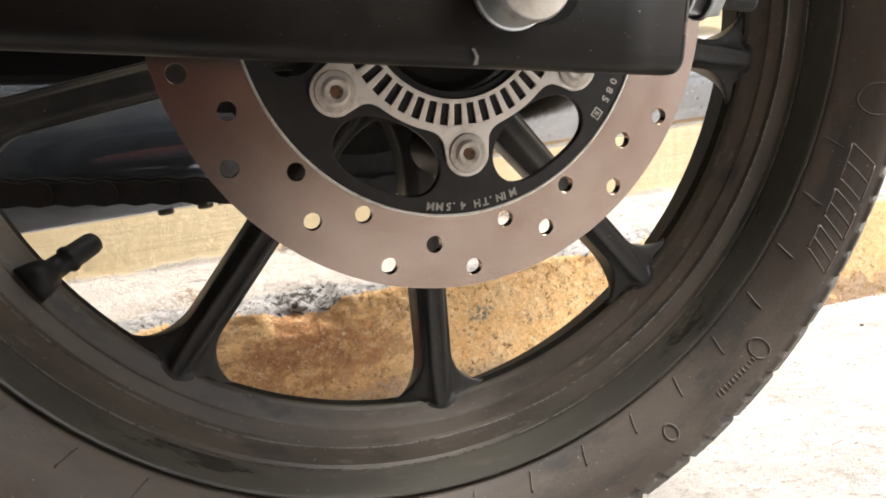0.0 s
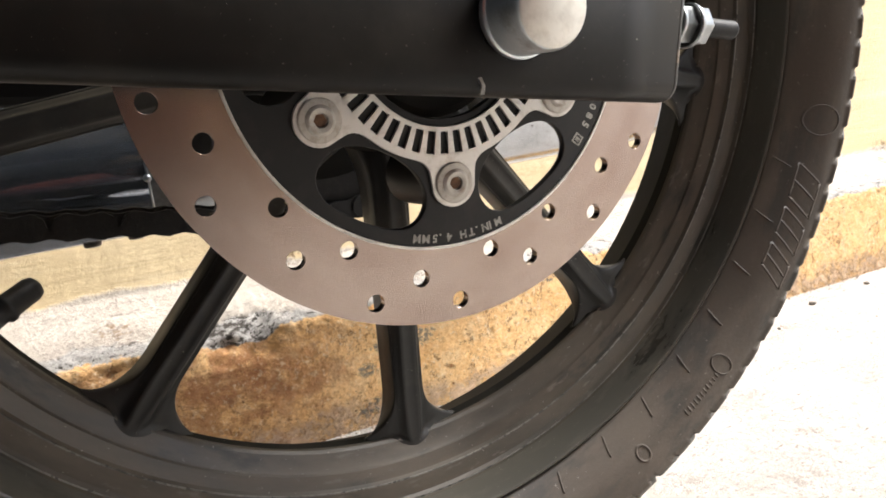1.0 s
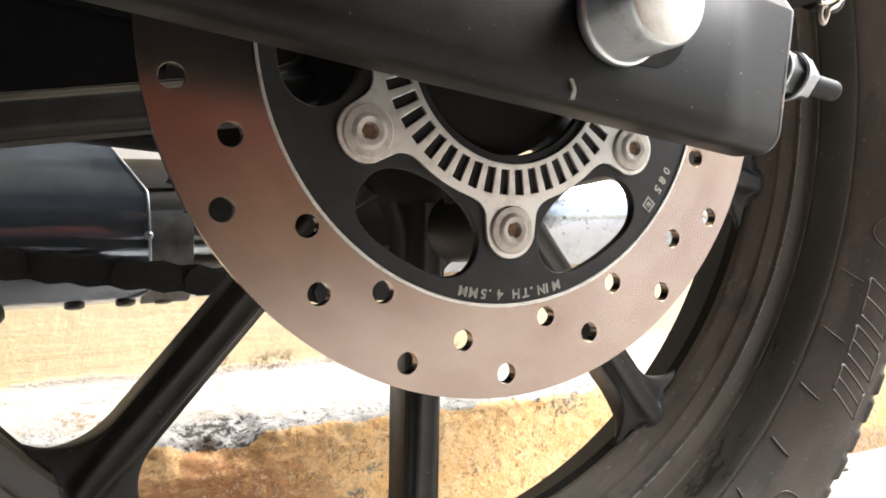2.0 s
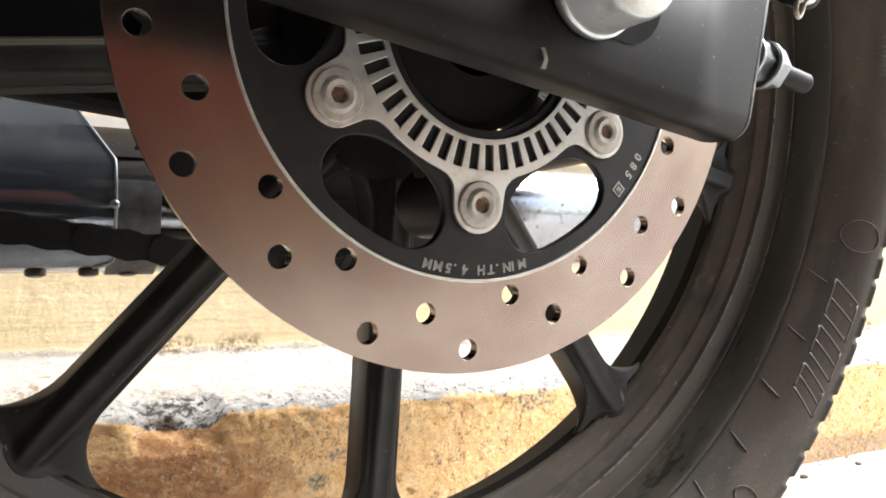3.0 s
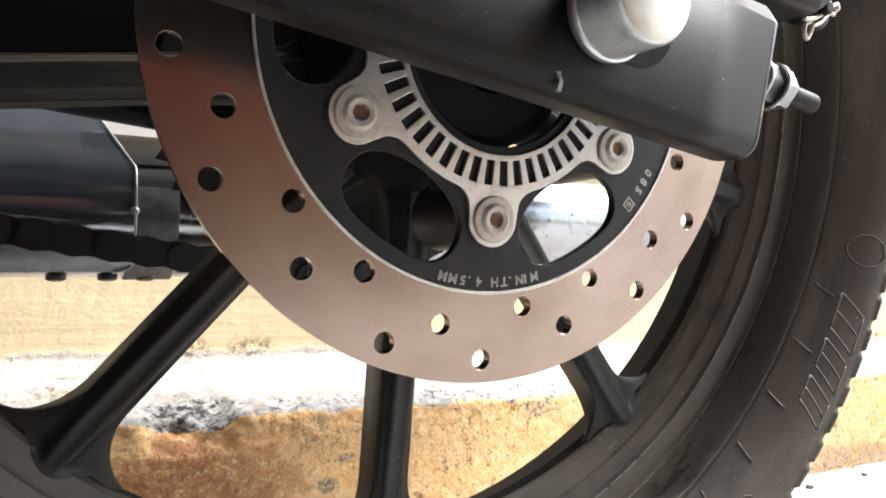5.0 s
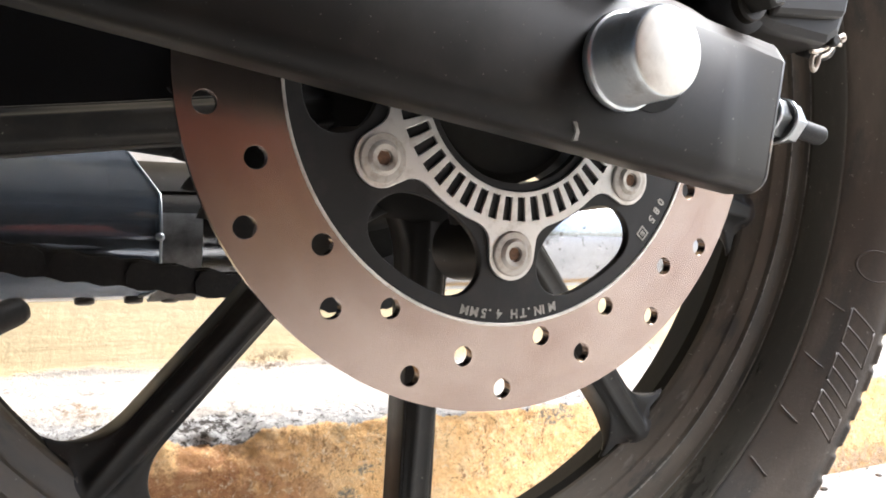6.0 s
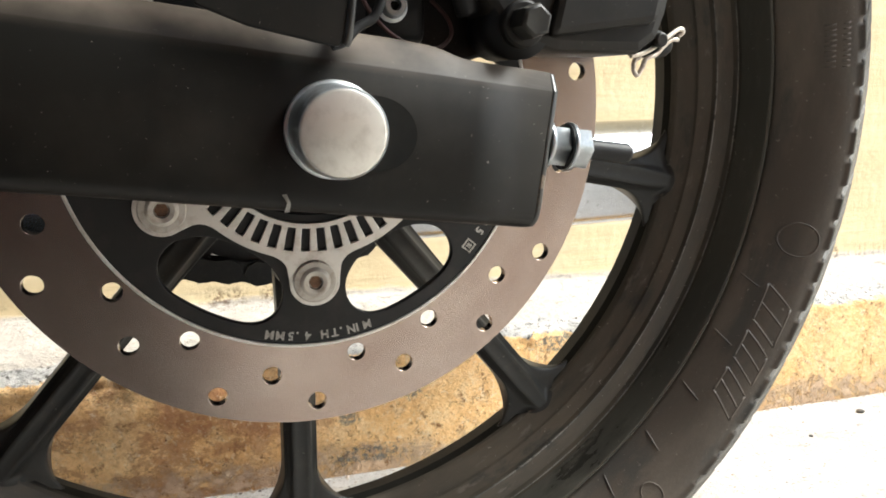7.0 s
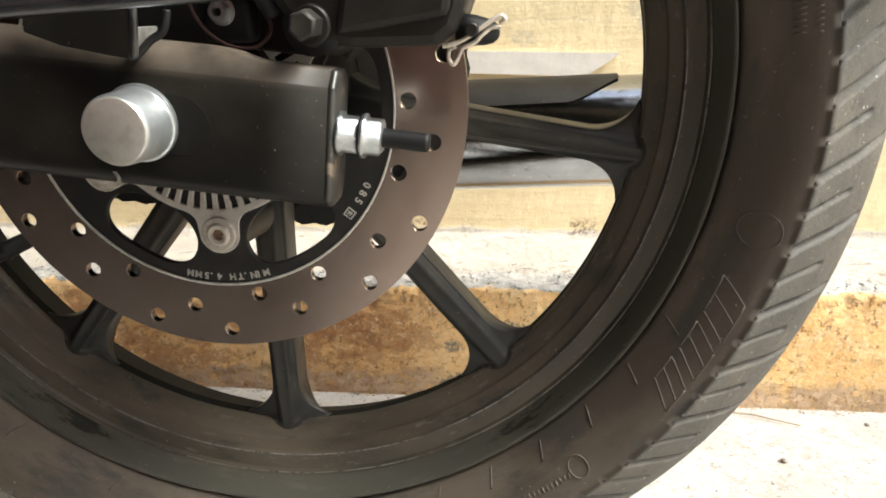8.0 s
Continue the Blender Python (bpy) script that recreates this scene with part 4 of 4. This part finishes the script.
part("hose_bracket", plate([(-0.046, 0.0330), (-0.030, 0.0290), (-0.008, 0.0270), (-0.0012, 0.0268), (0.0002, 0.0300), (0.0010, 0.0480), (0.0010, 0.100), (-0.046, 0.100)], [], -0.0680, -0.0655), BLACK, arm, bevel=0.0007)
part("hook", tube(curve_points([(0.0125, -0.0615, 0.0470), (0.0120, -0.0615, 0.0425), (0.0102, -0.0615, 0.0380), (0.0052, -0.0620, 0.0342), (0.0010, -0.0635, 0.0290), (-0.0030, -0.0645, 0.0270)], 6), 0.0017, 10), PLASTIC, arm)
part("lip", tube(curve_points([(0.0006, -0.0672, 0.0275), (0.0014, -0.0676, 0.0300), (0.0016, -0.0676, 0.0400), (0.0012, -0.0674, 0.0480), (-0.0010, -0.0670, 0.0515)], 5), [0.0011] + [0.0015] * 19 + [0.0011], 10), END_PAINT, arm, "worn rounded lip of the bracket")
part("return_flange", block((-0.0006, -0.0660, 0.0300), (0.0010, -0.0470, 0.0392), 0.0006), GREY_PAINT, arm, "bent flange with its sky reflection put into a grey colour")
part("inner_plate", plate([(-0.060, 0.0260), (0.0230, 0.0260), (0.0230, 0.100), (-0.060, 0.100)], [], -0.0300, -0.0270), PLASTIC, arm, bevel=0.0006)
# flat plate; the slot's inner shade is put into its black colour
part("axle_slot", plate([(0.012 + 0.0150 * math.cos(a) + (0.003 if math.cos(a) > 0 else -0.012), 0.0130 * math.sin(a)) for a in [2 * math.pi * k / 40 for k in range(40)]], [], FRONT - 0.0003, FRONT + 0.001), WELL, arm)
part("paint_chip", plate([(-0.0150, -0.0235), (-0.0135, -0.0232), (-0.0118, -0.0262), (-0.0120, -0.0292), (-0.0138, -0.0296), (-0.0130, -0.0262)], [], FRONT - 0.0004, FRONT + 0.0006), PRINT, arm, "pale chip in the paint")
nut = part("axle_nut", lathe([(0.0, -0.0835), (0.0138, -0.0842), (0.0146, -0.0826), (0.0152, -0.0668), (0.0156, -0.0660), (0.0164, -0.0656), (0.0166, -0.0648), (0.0166, -0.0634), (0.0160, -0.0622), (0.0, -0.0622)], 72), NUT_STEEL, arm, "plated axle nut with a thin flange, sky blue put into its colour")
part("cap_face", lathe([(0.0, -0.0850), (0.0122, -0.0850), (0.0134, -0.0846), (0.0138, -0.0840), (0.0, -0.0838)], 72), CAP, nut, "brushed beige steel face")
ROD_Y, ROD_Z = -0.0520, 0.0028
for name, x0, x1 in (("lock_nut", 0.0832, 0.0932), ("adjuster_nut", 0.0934, 0.1026)):
    bm = bmesh.new()
    rings = []
    for x, r in ((x0, 0.0090), (x0 + 0.0003, 0.0096), (x0 + 0.0018, 0.0096), (x0 + 0.0024, 0.0080), (x1 - 0.0010, 0.0080), (x1, 0.0066)):
        row = []
        for k in range(24):
            a = 2 * math.pi * k / 24
            rr = r if r > 0.0085 else r * math.cos(math.pi / 6) / math.cos((a % (math.pi / 3)) - math.pi / 6) * 1.06
            row.append(bm.verts.new((x, ROD_Y + rr * math.cos(a), ROD_Z + rr * math.sin(a))))
        rings.append(row)
    for a, b in zip(rings, rings[1:]):
        for k in range(24):
            bm.faces.new((a[k], a[(k + 1) % 24], b[(k + 1) % 24], b[k]))
    bm.faces.new(rings[0])
    bm.faces.new(rings[-1])
    part(name, smooth(bm, 20), ZINC, arm, "bright zinc-plated flange nut")
part("washer", tube([(0.0926, ROD_Y, ROD_Z), (0.0935, ROD_Y, ROD_Z)], 0.0090, 28), PLASTIC, arm, "dark washer")
rod = [(0.080 + 0.0005 * k, 0.0041 + (0.00012 if k % 2 else 0.0)) for k in range(82)]
part("adjuster_rod", tube([(x, ROD_Y, ROD_Z) for x, _ in rod] + [(0.1216, ROD_Y, ROD_Z), (0.1226, ROD_Y, ROD_Z)], [r for _, r in rod] + [0.0041, 0.0034], 20), PLASTIC, arm, "black threaded adjuster rod")
part("far_arm", plate([(-0.60, -0.0605), (-0.118, -0.0398), (0.080, -0.0310), (0.080, 0.034), (-0.60, 0.050)], [], 0.206, 0.236), PLASTIC, arm, bevel=0.006)

# chain and sprocket
PITCH, SPR, CHAIN_Y, RISE = 0.0188, 0.1123, 0.1916, 6.7
sprocket = new("sprocket")
sprocket.parent = bike
teeth = []
for k in range(37 * 6):
    a = 360 * k / 222
    teeth.append(polar(SPR - 0.0065 + 0.0095 * max(0.0, math.cos(radians(a * 37))) ** 0.8, a))
part("tooth_ring", plate(teeth, [ring(0.086, 60)], CHAIN_Y - 0.003, CHAIN_Y + 0.003), GREASE, sprocket)
part("sprocket_disc", lathe([(0.030, 0.112), (0.056, 0.112), (0.062, 0.150), (0.068, CHAIN_Y - 0.012), (0.088, CHAIN_Y - 0.003), (0.088, CHAIN_Y + 0.003), (0.030, CHAIN_Y + 0.003)], 60), WELL, sprocket)
chain = new("chain")
chain.parent = bike
chain["label"] = "greasy black drive chain"


def link_bm(wide):
    bm = bmesh.new()
    for y in (-wide, wide):
        pts = outline_of(lambda x, z: smin(math.hypot(x + PITCH / 2, z) - 0.0086, math.hypot(x - PITCH / 2, z) - 0.0086, 0.012), (0, 0), 18, 0.03)
        a = [bm.verts.new((x, y - 0.0011, z)) for x, z in pts]
        b = [bm.verts.new((x, y + 0.0011, z)) for x, z in pts]
        bm.faces.new(a)
        bm.faces.new(b)
        for k in range(18):
            bm.faces.new((a[k], a[(k + 1) % 18], b[(k + 1) % 18], b[k]))
    for x0 in (-PITCH / 2, PITCH / 2):
        a = [bm.verts.new((x0 + 0.005 * math.cos(q), -wide, 0.005 * math.sin(q))) for q in [2 * math.pi * k / 8 for k in range(8)]]
        b = [bm.verts.new((v.co.x, wide, v.co.z)) for v in a]
        for k in range(8):
            bm.faces.new((a[k], a[(k + 1) % 8], b[(k + 1) % 8], b[k]))
    return bm


LINKS = [mesh_of("link", link_bm(w), GREASE) for w in (0.0068, 0.0092)]


def chain_place(s):
    """Place and slope on the chain, s metres back from the sprocket's lowest point along the lower run."""
    slope = radians(RISE)
    sx, sz = polar(SPR, -90 - RISE)
    if s < 0:
        a = -90 - RISE + math.degrees(-s / SPR)
        if a < 90 + RISE:
            x, z = polar(SPR, a)
            return x, z, a + 90
        over = -s - SPR * radians(180 + 2 * RISE)
        x, z = polar(SPR, 90 + RISE)
        return x - over * math.cos(slope), z - over * math.sin(slope), 180 + RISE
    return sx - s * math.cos(slope), sz + s * math.sin(slope), -RISE


for k in range(-46, 30):
    x, z, deg = chain_place((k + 0.5) * PITCH)
    link = new("link", LINKS[k % 2])
    link.parent = chain
    link.matrix_basis = pose(x, CHAIN_Y, z, 0, -deg, 0)

# exhaust
exhaust = new("exhaust")
exhaust.parent = bike
exhaust["label"] = "chrome silencer with a polished heat shield and grey clamp"
exhaust.matrix_basis = pose(0, 0.3044, -0.0745, 0, -1.9, 0)


def along_x(profile, segs=72):
    bm = bmesh.new()
    rings = [[bm.verts.new((x, r * math.cos(2 * math.pi * k / segs), r * math.sin(2 * math.pi * k / segs))) for k in range(segs)] for x, r in profile]
    for a, b in zip(rings, rings[1:]):
        for k in range(segs):
            bm.faces.new((a[k], a[(k + 1) % segs], b[(k + 1) % segs], b[k]))
    return smooth(bm, 30)


part("silencer", along_x([(-0.083, 0.0488), (0.10, 0.0492), (0.376, 0.0492), (0.386, 0.0487), (0.393, 0.0472), (0.396, 0.0452), (0.392, 0.0432), (0.30, 0.0425)]), CHROME, exhaust, "mirror-bright chrome silencer")
part("front_pipe", along_x([(-0.75, 0.0235), (-0.50, 0.0235), (-0.46, 0.0455), (-0.44, 0.0485), (-0.083, 0.0488)]), PIPE, exhaust, "dulled chrome pipe")


def band_bm(x0, x1, r, q0, q1, thick):
    """A strip bent round the pipe, q in degrees up from its near side."""
    def place(i, j):
        q = radians(q0 + (q1 - q0) * j / 40)
        return x0 + (x1 - x0) * i / 4, -r * math.cos(q), r * math.sin(q)
    bm = grid_bm(5, 41, place)
    bmesh.ops.solidify(bm, geom=list(bm.faces), thickness=thick)
    return smooth(bm, 40)


part("clamp", band_bm(-0.1120, -0.0815, 0.0506, 17, -150, 0.0014), BAND, exhaust, "dull grey steel clamp")


def cover_place(i, j):
    """A dark plate over the top of the silencer, its rear end cut to a point."""
    t = j / 40
    end = 0.2010 + 0.0440 * min(1.0, t * 2.6) ** 0.7
    x = -0.140 + (end + 0.140) * i / 40
    q = radians(35.5 + 15 * (x + 0.095) * (1 - t) + 90 * t)
    return x, -0.0508 * math.cos(q), 0.0508 * math.sin(q)


bm = grid_bm(41, 41, cover_place)
bmesh.ops.solidify(bm, geom=list(bm.faces), thickness=0.0010)
part("rear_cover", smooth(bm, 40), COVER, exhaust, "dark dull steel cover with a pointed end")


def shield_place(i, j, lift):
    """The heat shield wraps the pipe's near side and goes on flat to the top, where its rear end is cut back; the lower corner is round."""
    r = 0.0536 + lift
    q = radians(min(-52 + 87 * j / 36, 35))
    up = max(0, j - 36) / 24 * 0.043
    y, z = -r * math.cos(q) + up * math.sin(q), r * math.sin(q) + up * math.cos(q)
    end = -0.1085 - 0.0255 * max(0.0, (z - 0.027) / 0.039) - 0.012 * max(0.0, 1 - j / 4) ** 2
    return -0.55 + (end + 0.55) * (i / 60) ** 0.8, y, z


bm = grid_bm(61, 61, lambda i, j: shield_place(i, j, 0.0))
bmesh.ops.solidify(bm, geom=list(bm.faces), thickness=0.0012)
rim_line = [shield_place(60, j, 0.0006) for j in range(61)]
part("shield_edge", tube(rim_line, 0.0009, 8), ZINC, exhaust, "bright rolled edge")
part("heat_shield", smooth(bm, 40), SHIELD, exhaust, "polished chrome heat shield with a slanted end")
part("rivet", tube([(-0.1090, -0.0530, -0.0010), (-0.1090, -0.0550, -0.0010), (-0.1090, -0.0562, -0.0010)], [0.0030, 0.0028, 0.0014], 14), ZINC, exhaust, "bright rivet on the shield's edge")
for x in (-0.153, -0.122, -0.098):
    part("under_bolt", tube([(x, -0.0125, -0.0460), (x, -0.0131, -0.0494), (x, -0.0133, -0.0502)], [0.0066, 0.0062, 0.0040], 16), DARK_STEEL, exhaust, "dark bolt head under the pipe")

# rear brake caliper on its bracket over the swingarm
caliper = new("brake_caliper")
caliper.parent = bike
caliper["label"] = "black rear brake caliper with a bright spring clip"
BODY = [(0.0640, 0.0380), (0.0780, 0.0300), (0.0900, 0.0278), (0.1260, 0.0282), (0.1340, 0.0340), (0.1375, 0.0440), (0.1440, 0.0800), (0.1300, 0.1150), (0.0500, 0.1350), (0.0420, 0.0700)]
part("outer_half", plate(BODY, [], -0.0500, -0.0060), BLACK, caliper, bevel=0.0045)
part("inner_half", plate([(x, z + 0.006) for x, z in BODY], [], 0.0060, 0.0400), BLACK, caliper, bevel=0.004)
part("facet", plate([(0.0840, 0.0330), (0.1310, 0.0400), (0.1340, 0.0560), (0.0900, 0.0620)], [], -0.0540, -0.0480), BLACK, caliper, bevel=0.003)
part("bridge", block((0.060, -0.040, 0.125), (0.128, 0.040, 0.150), 0.006), BLACK, caliper)
part("bracket", plate([(0.0120, 0.0300), (0.0600, 0.0240), (0.0760, 0.0290), (0.0760, 0.0900), (0.0300, 0.1200), (0.0000, 0.0900)], [], -0.0230, -0.0130), BLACK, caliper, bevel=0.0015)
pivot = part("pivot_bolt", lathe([(0.0, -0.0636), (0.0048, -0.0640), (0.0058, -0.0634), (0.0064, -0.0622), (0.0064, -0.0515), (0.0, -0.0515)], 6, (0.0738, 0.0378), 0.35), SPOKE_PAINT, caliper, "dull hexagonal guide bolt")
part("bolt_flange", lathe([(0.0, -0.0530), (0.0078, -0.0530), (0.0086, -0.0522), (0.0088, -0.0490), (0.0, -0.0490)], 32, (0.0738, 0.0374)), BLACK, pivot)
part("pivot_sleeve", tube([(0.0738, -0.049, 0.0372), (0.0738, -0.0235, 0.0372)], 0.0125, 24), PLASTIC, caliper)
part("pad_pin", lathe([(0.0, -0.0440), (0.0022, -0.0440), (0.0029, -0.0434), (0.0031, -0.0420), (0.0031, -0.0330), (0.0, -0.0330)], 24, (0.1398, 0.0345)), BLACK, caliper, "round black pin end")
part("pin_boot", tube([(0.1330, -0.0330, 0.0345), (0.1400, -0.0330, 0.0338), (0.1455, -0.0330, 0.0330), (0.1488, -0.0330, 0.0326), (0.1506, -0.0330, 0.0324), (0.1513, -0.0330, 0.0323)], [0.0066, 0.0064, 0.0056, 0.0044, 0.0028, 0.0010], 18), PLASTIC, caliper, "black rubber pin boot")
part("bleed_nipple", tube([(0.1300, -0.0330, 0.0500), (0.1350, -0.0335, 0.0525), (0.1352, -0.0335, 0.0526), (0.1440, -0.0345, 0.0565), (0.1450, -0.0345, 0.0570)], [0.0052, 0.0052, 0.0040, 0.0040, 0.0030], 14), ZINC, caliper, "bright zinc bleed nipple")
clip = curve_points([(0.1272, -0.0405, 0.0278), (0.1320, -0.0405, 0.0285), (0.1368, -0.0405, 0.0307), (0.1424, -0.0400, 0.0340), (0.1480, -0.0392, 0.0377), (0.1519, -0.0385, 0.0395), (0.1536, -0.0380, 0.0380), (0.1515, -0.0375, 0.0366)], 6)
part("spring_clip", tube(clip, 0.0010, 8), WIRE, caliper, "bright wire spring clip")
leg = curve_points([(0.1328, -0.0395, 0.0277), (0.1300, -0.0395, 0.0259), (0.1299, -0.0395, 0.0222), (0.1319, -0.0395, 0.0202), (0.1340, -0.0395, 0.0235), (0.1356, -0.0392, 0.0268), (0.1407, -0.0388, 0.0288), (0.1439, -0.0386, 0.0320), (0.1479, -0.0380, 0.0348), (0.1518, -0.0375, 0.0352)], 6)
part("clip_leg", tube(leg, 0.0010, 8), WIRE, caliper)
bolt = part("bracket_bolt", lathe([(0.0, -0.0345), (0.0019, -0.0345), (0.0021, -0.0378), (0.0038, -0.0378), (0.0044, -0.0370), (0.0045, -0.0325), (0.0060, -0.0322), (0.0060, -0.0305), (0.0, -0.0305)], 30, (0.0284, 0.0436)), ZINC, caliper, "bright socket-head bolt")
# black floor that paints the shade down in the bolt's hole
part("socket", lathe([(0.0, -0.0352), (0.0019, -0.0352), (0.0019, -0.0346), (0.0, -0.0346)], 6, (0.0284, 0.0436)), WELL, bolt)
part("sensor", block((0.0180, -0.0320, 0.0300), (0.0420, -0.0150, 0.0500), 0.004), PLASTIC, caliper, "black wheel speed sensor")
cable = curve_points([(0.0120, -0.0330, 0.0620), (0.0165, -0.0360, 0.0450), (0.0240, -0.0385, 0.0350), (0.0340, -0.0390, 0.0292), (0.0445, -0.0380, 0.0286), (0.0505, -0.0360, 0.0335), (0.0500, -0.0330, 0.0400), (0.0440, -0.0300, 0.0470)], 6)
part("sensor_wire", tube(cable, 0.0008, 8), material("red-brown wire sheath", (0.062, 0.028, 0.026), 0.5), caliper, "thin red-brown wire")
part("brake_hose", tube(curve_points([(0.0560, -0.0400, 0.0420), (0.0500, -0.0430, 0.0520), (0.0350, -0.0440, 0.0600), (0.0100, -0.0440, 0.0640), (-0.1000, -0.0440, 0.0800), (-0.3500, -0.0440, 0.1150)], 8), 0.0048, 12), PLASTIC, caliper, "black rubber brake hose")

# a plain guard bar beside the wheel
guard = new("guard_rail")
guard.parent = bike
guard["label"] = "thin worn grey steel guard rail beside the wheel"
rail = [(-0.60, -0.060, 0.030), (-0.56, -0.095, 0.0215)] + [(x, -0.105, 0.0508 + 0.050 * (x - 0.05)) for x in (-0.50, -0.2, 0.05, 0.3, 0.44)] + [(0.475, -0.105, 0.082), (0.49, -0.105, 0.12), (0.49, -0.105, 0.40)]
part("rail", tube(curve_points(rail, 6), 0.0043, 16), RAIL, guard)

# mudguard, seat and body over the wheel
def arc_shell(r, thick, d0, d1, y0, y1, crown, n=60, m=12):
    """A curved shell round the axle, domed across its width."""
    def place(i, j):
        a = d0 + (d1 - d0) * i / n
        t = j / m
        x, z = polar(r - crown * (2 * t - 1) ** 2, a)
        return x, y0 + (y1 - y0) * t, z
    bm = grid_bm(n + 1, m + 1, place)
    bmesh.ops.solidify(bm, geom=list(bm.faces), thickness=thick)
    return smooth(bm, 40)


part("mudguard", arc_shell(0.402, 0.003, 14, 150, -0.012, 0.138, 0.022), PLASTIC, bike, "black plastic rear mudguard")
body = new("bodywork")
body.parent = bike
part("seat", block((-0.72, -0.06, 0.47), (0.36, 0.19, 0.56), 0.035), PLASTIC, body, "black seat")
part("side_panel", block((-0.78, -0.075, 0.20), (-0.34, 0.20, 0.47), 0.03), BLACK, body)
part("engine_case", block((-0.95, -0.11, -0.10), (-0.62, 0.21, 0.25), 0.04), BLACK, body)

# ---- loose things on the ground ----
rng = random.Random(7)
straw = curve_points([(0.392, 0.400, 0.003), (0.415, 0.392, 0.0045), (0.438, 0.381, 0.004), (0.458, 0.372, 0.0035)], 5)
twig = new("twig", mesh_of("twig", tube(straw, [0.0013 - 0.00003 * k for k in range(len(straw))], 7), material("dry straw", (0.42, 0.36, 0.27), 0.8, vary=[(200, (0.3, 0.25, 0.18), 0.4, 0.7, 4)], bump=0.3, bump_scale=800)))
twig.scale = (SIZE, SIZE, SIZE)
tagged(twig, "thin dry twig lying on the cement beside the plinth", "twig")
STONE = material("grey stone", (0.17, 0.155, 0.14), 0.85, vary=[(220, (0.28, 0.25, 0.22), 0.45, 0.65, 5)], bump=0.5, bump_scale=500)


def stone_bm(size, seed):
    bm = bmesh.new()
    bmesh.ops.create_icosphere(bm, subdivisions=2, radius=size)
    for v in bm.verts:
        v.co *= 1 + 0.45 * noise.noise(v.co / size * 0.9 + Vector((seed, seed * 2.3, 1.7)))
        v.co.z *= 0.6
    return smooth(bm, 28)


for k, (x, y, size) in enumerate(((0.417, 0.300, 0.0036), (0.740, 0.370, 0.0050), (0.880, 0.380, 0.0042), (0.620, 0.330, 0.0024), (0.530, 0.385, 0.0026), (0.310, 0.395, 0.0022))):
    stone = new("pebble", mesh_of("pebble", stone_bm(size, k * 3.1), STONE))
    stone.matrix_world = pose(x * SIZE, y * SIZE, size * 0.4 * SIZE, 0, 0, 70 * k) @ Matrix.Scale(SIZE, 4)
    tagged(stone, "small dark grey pebble lying on pale shadow grey", "pebble", group="pebbles on the ground")
verts, faces = [], []
for k in range(1500):
    x = rng.uniform(-0.5, 1.0)
    y = 0.418 - 0.20 * rng.random() ** 2.2
    size = 0.0004 + 0.0011 * rng.random() ** 3 + (0.0008 if y > 0.408 else 0)
    base = len(verts)
    for dx, dy, dz in ((-1, -0.7, 0), (0.9, -0.8, 0), (1.1, 0.7, 0), (-0.8, 0.9, 0), (0.1, 0, 1)):
        verts.append((x + size * dx * rng.uniform(0.6, 1.4), y + size * dy * rng.uniform(0.6, 1.4), size * dz * rng.uniform(0.6, 1.2)))
    faces += [(base + a, base + (a + 1) % 4, base + 4) for a in range(4)]
grit = bpy.data.meshes.new("grit")
grit.from_pydata(verts, [], faces)
grit.materials.append(material("crumbs of plaster and sand", (0.44, 0.36, 0.28), 0.9, vary=[(60, (0.15, 0.12, 0.10), 0.52, 0.60, 3)]))
crumbs = new("grit", grit)
crumbs.scale = (SIZE, SIZE, SIZE)
tagged(crumbs, "loose sand and plaster crumbs along the wall's foot", "grit", kind="stuff")
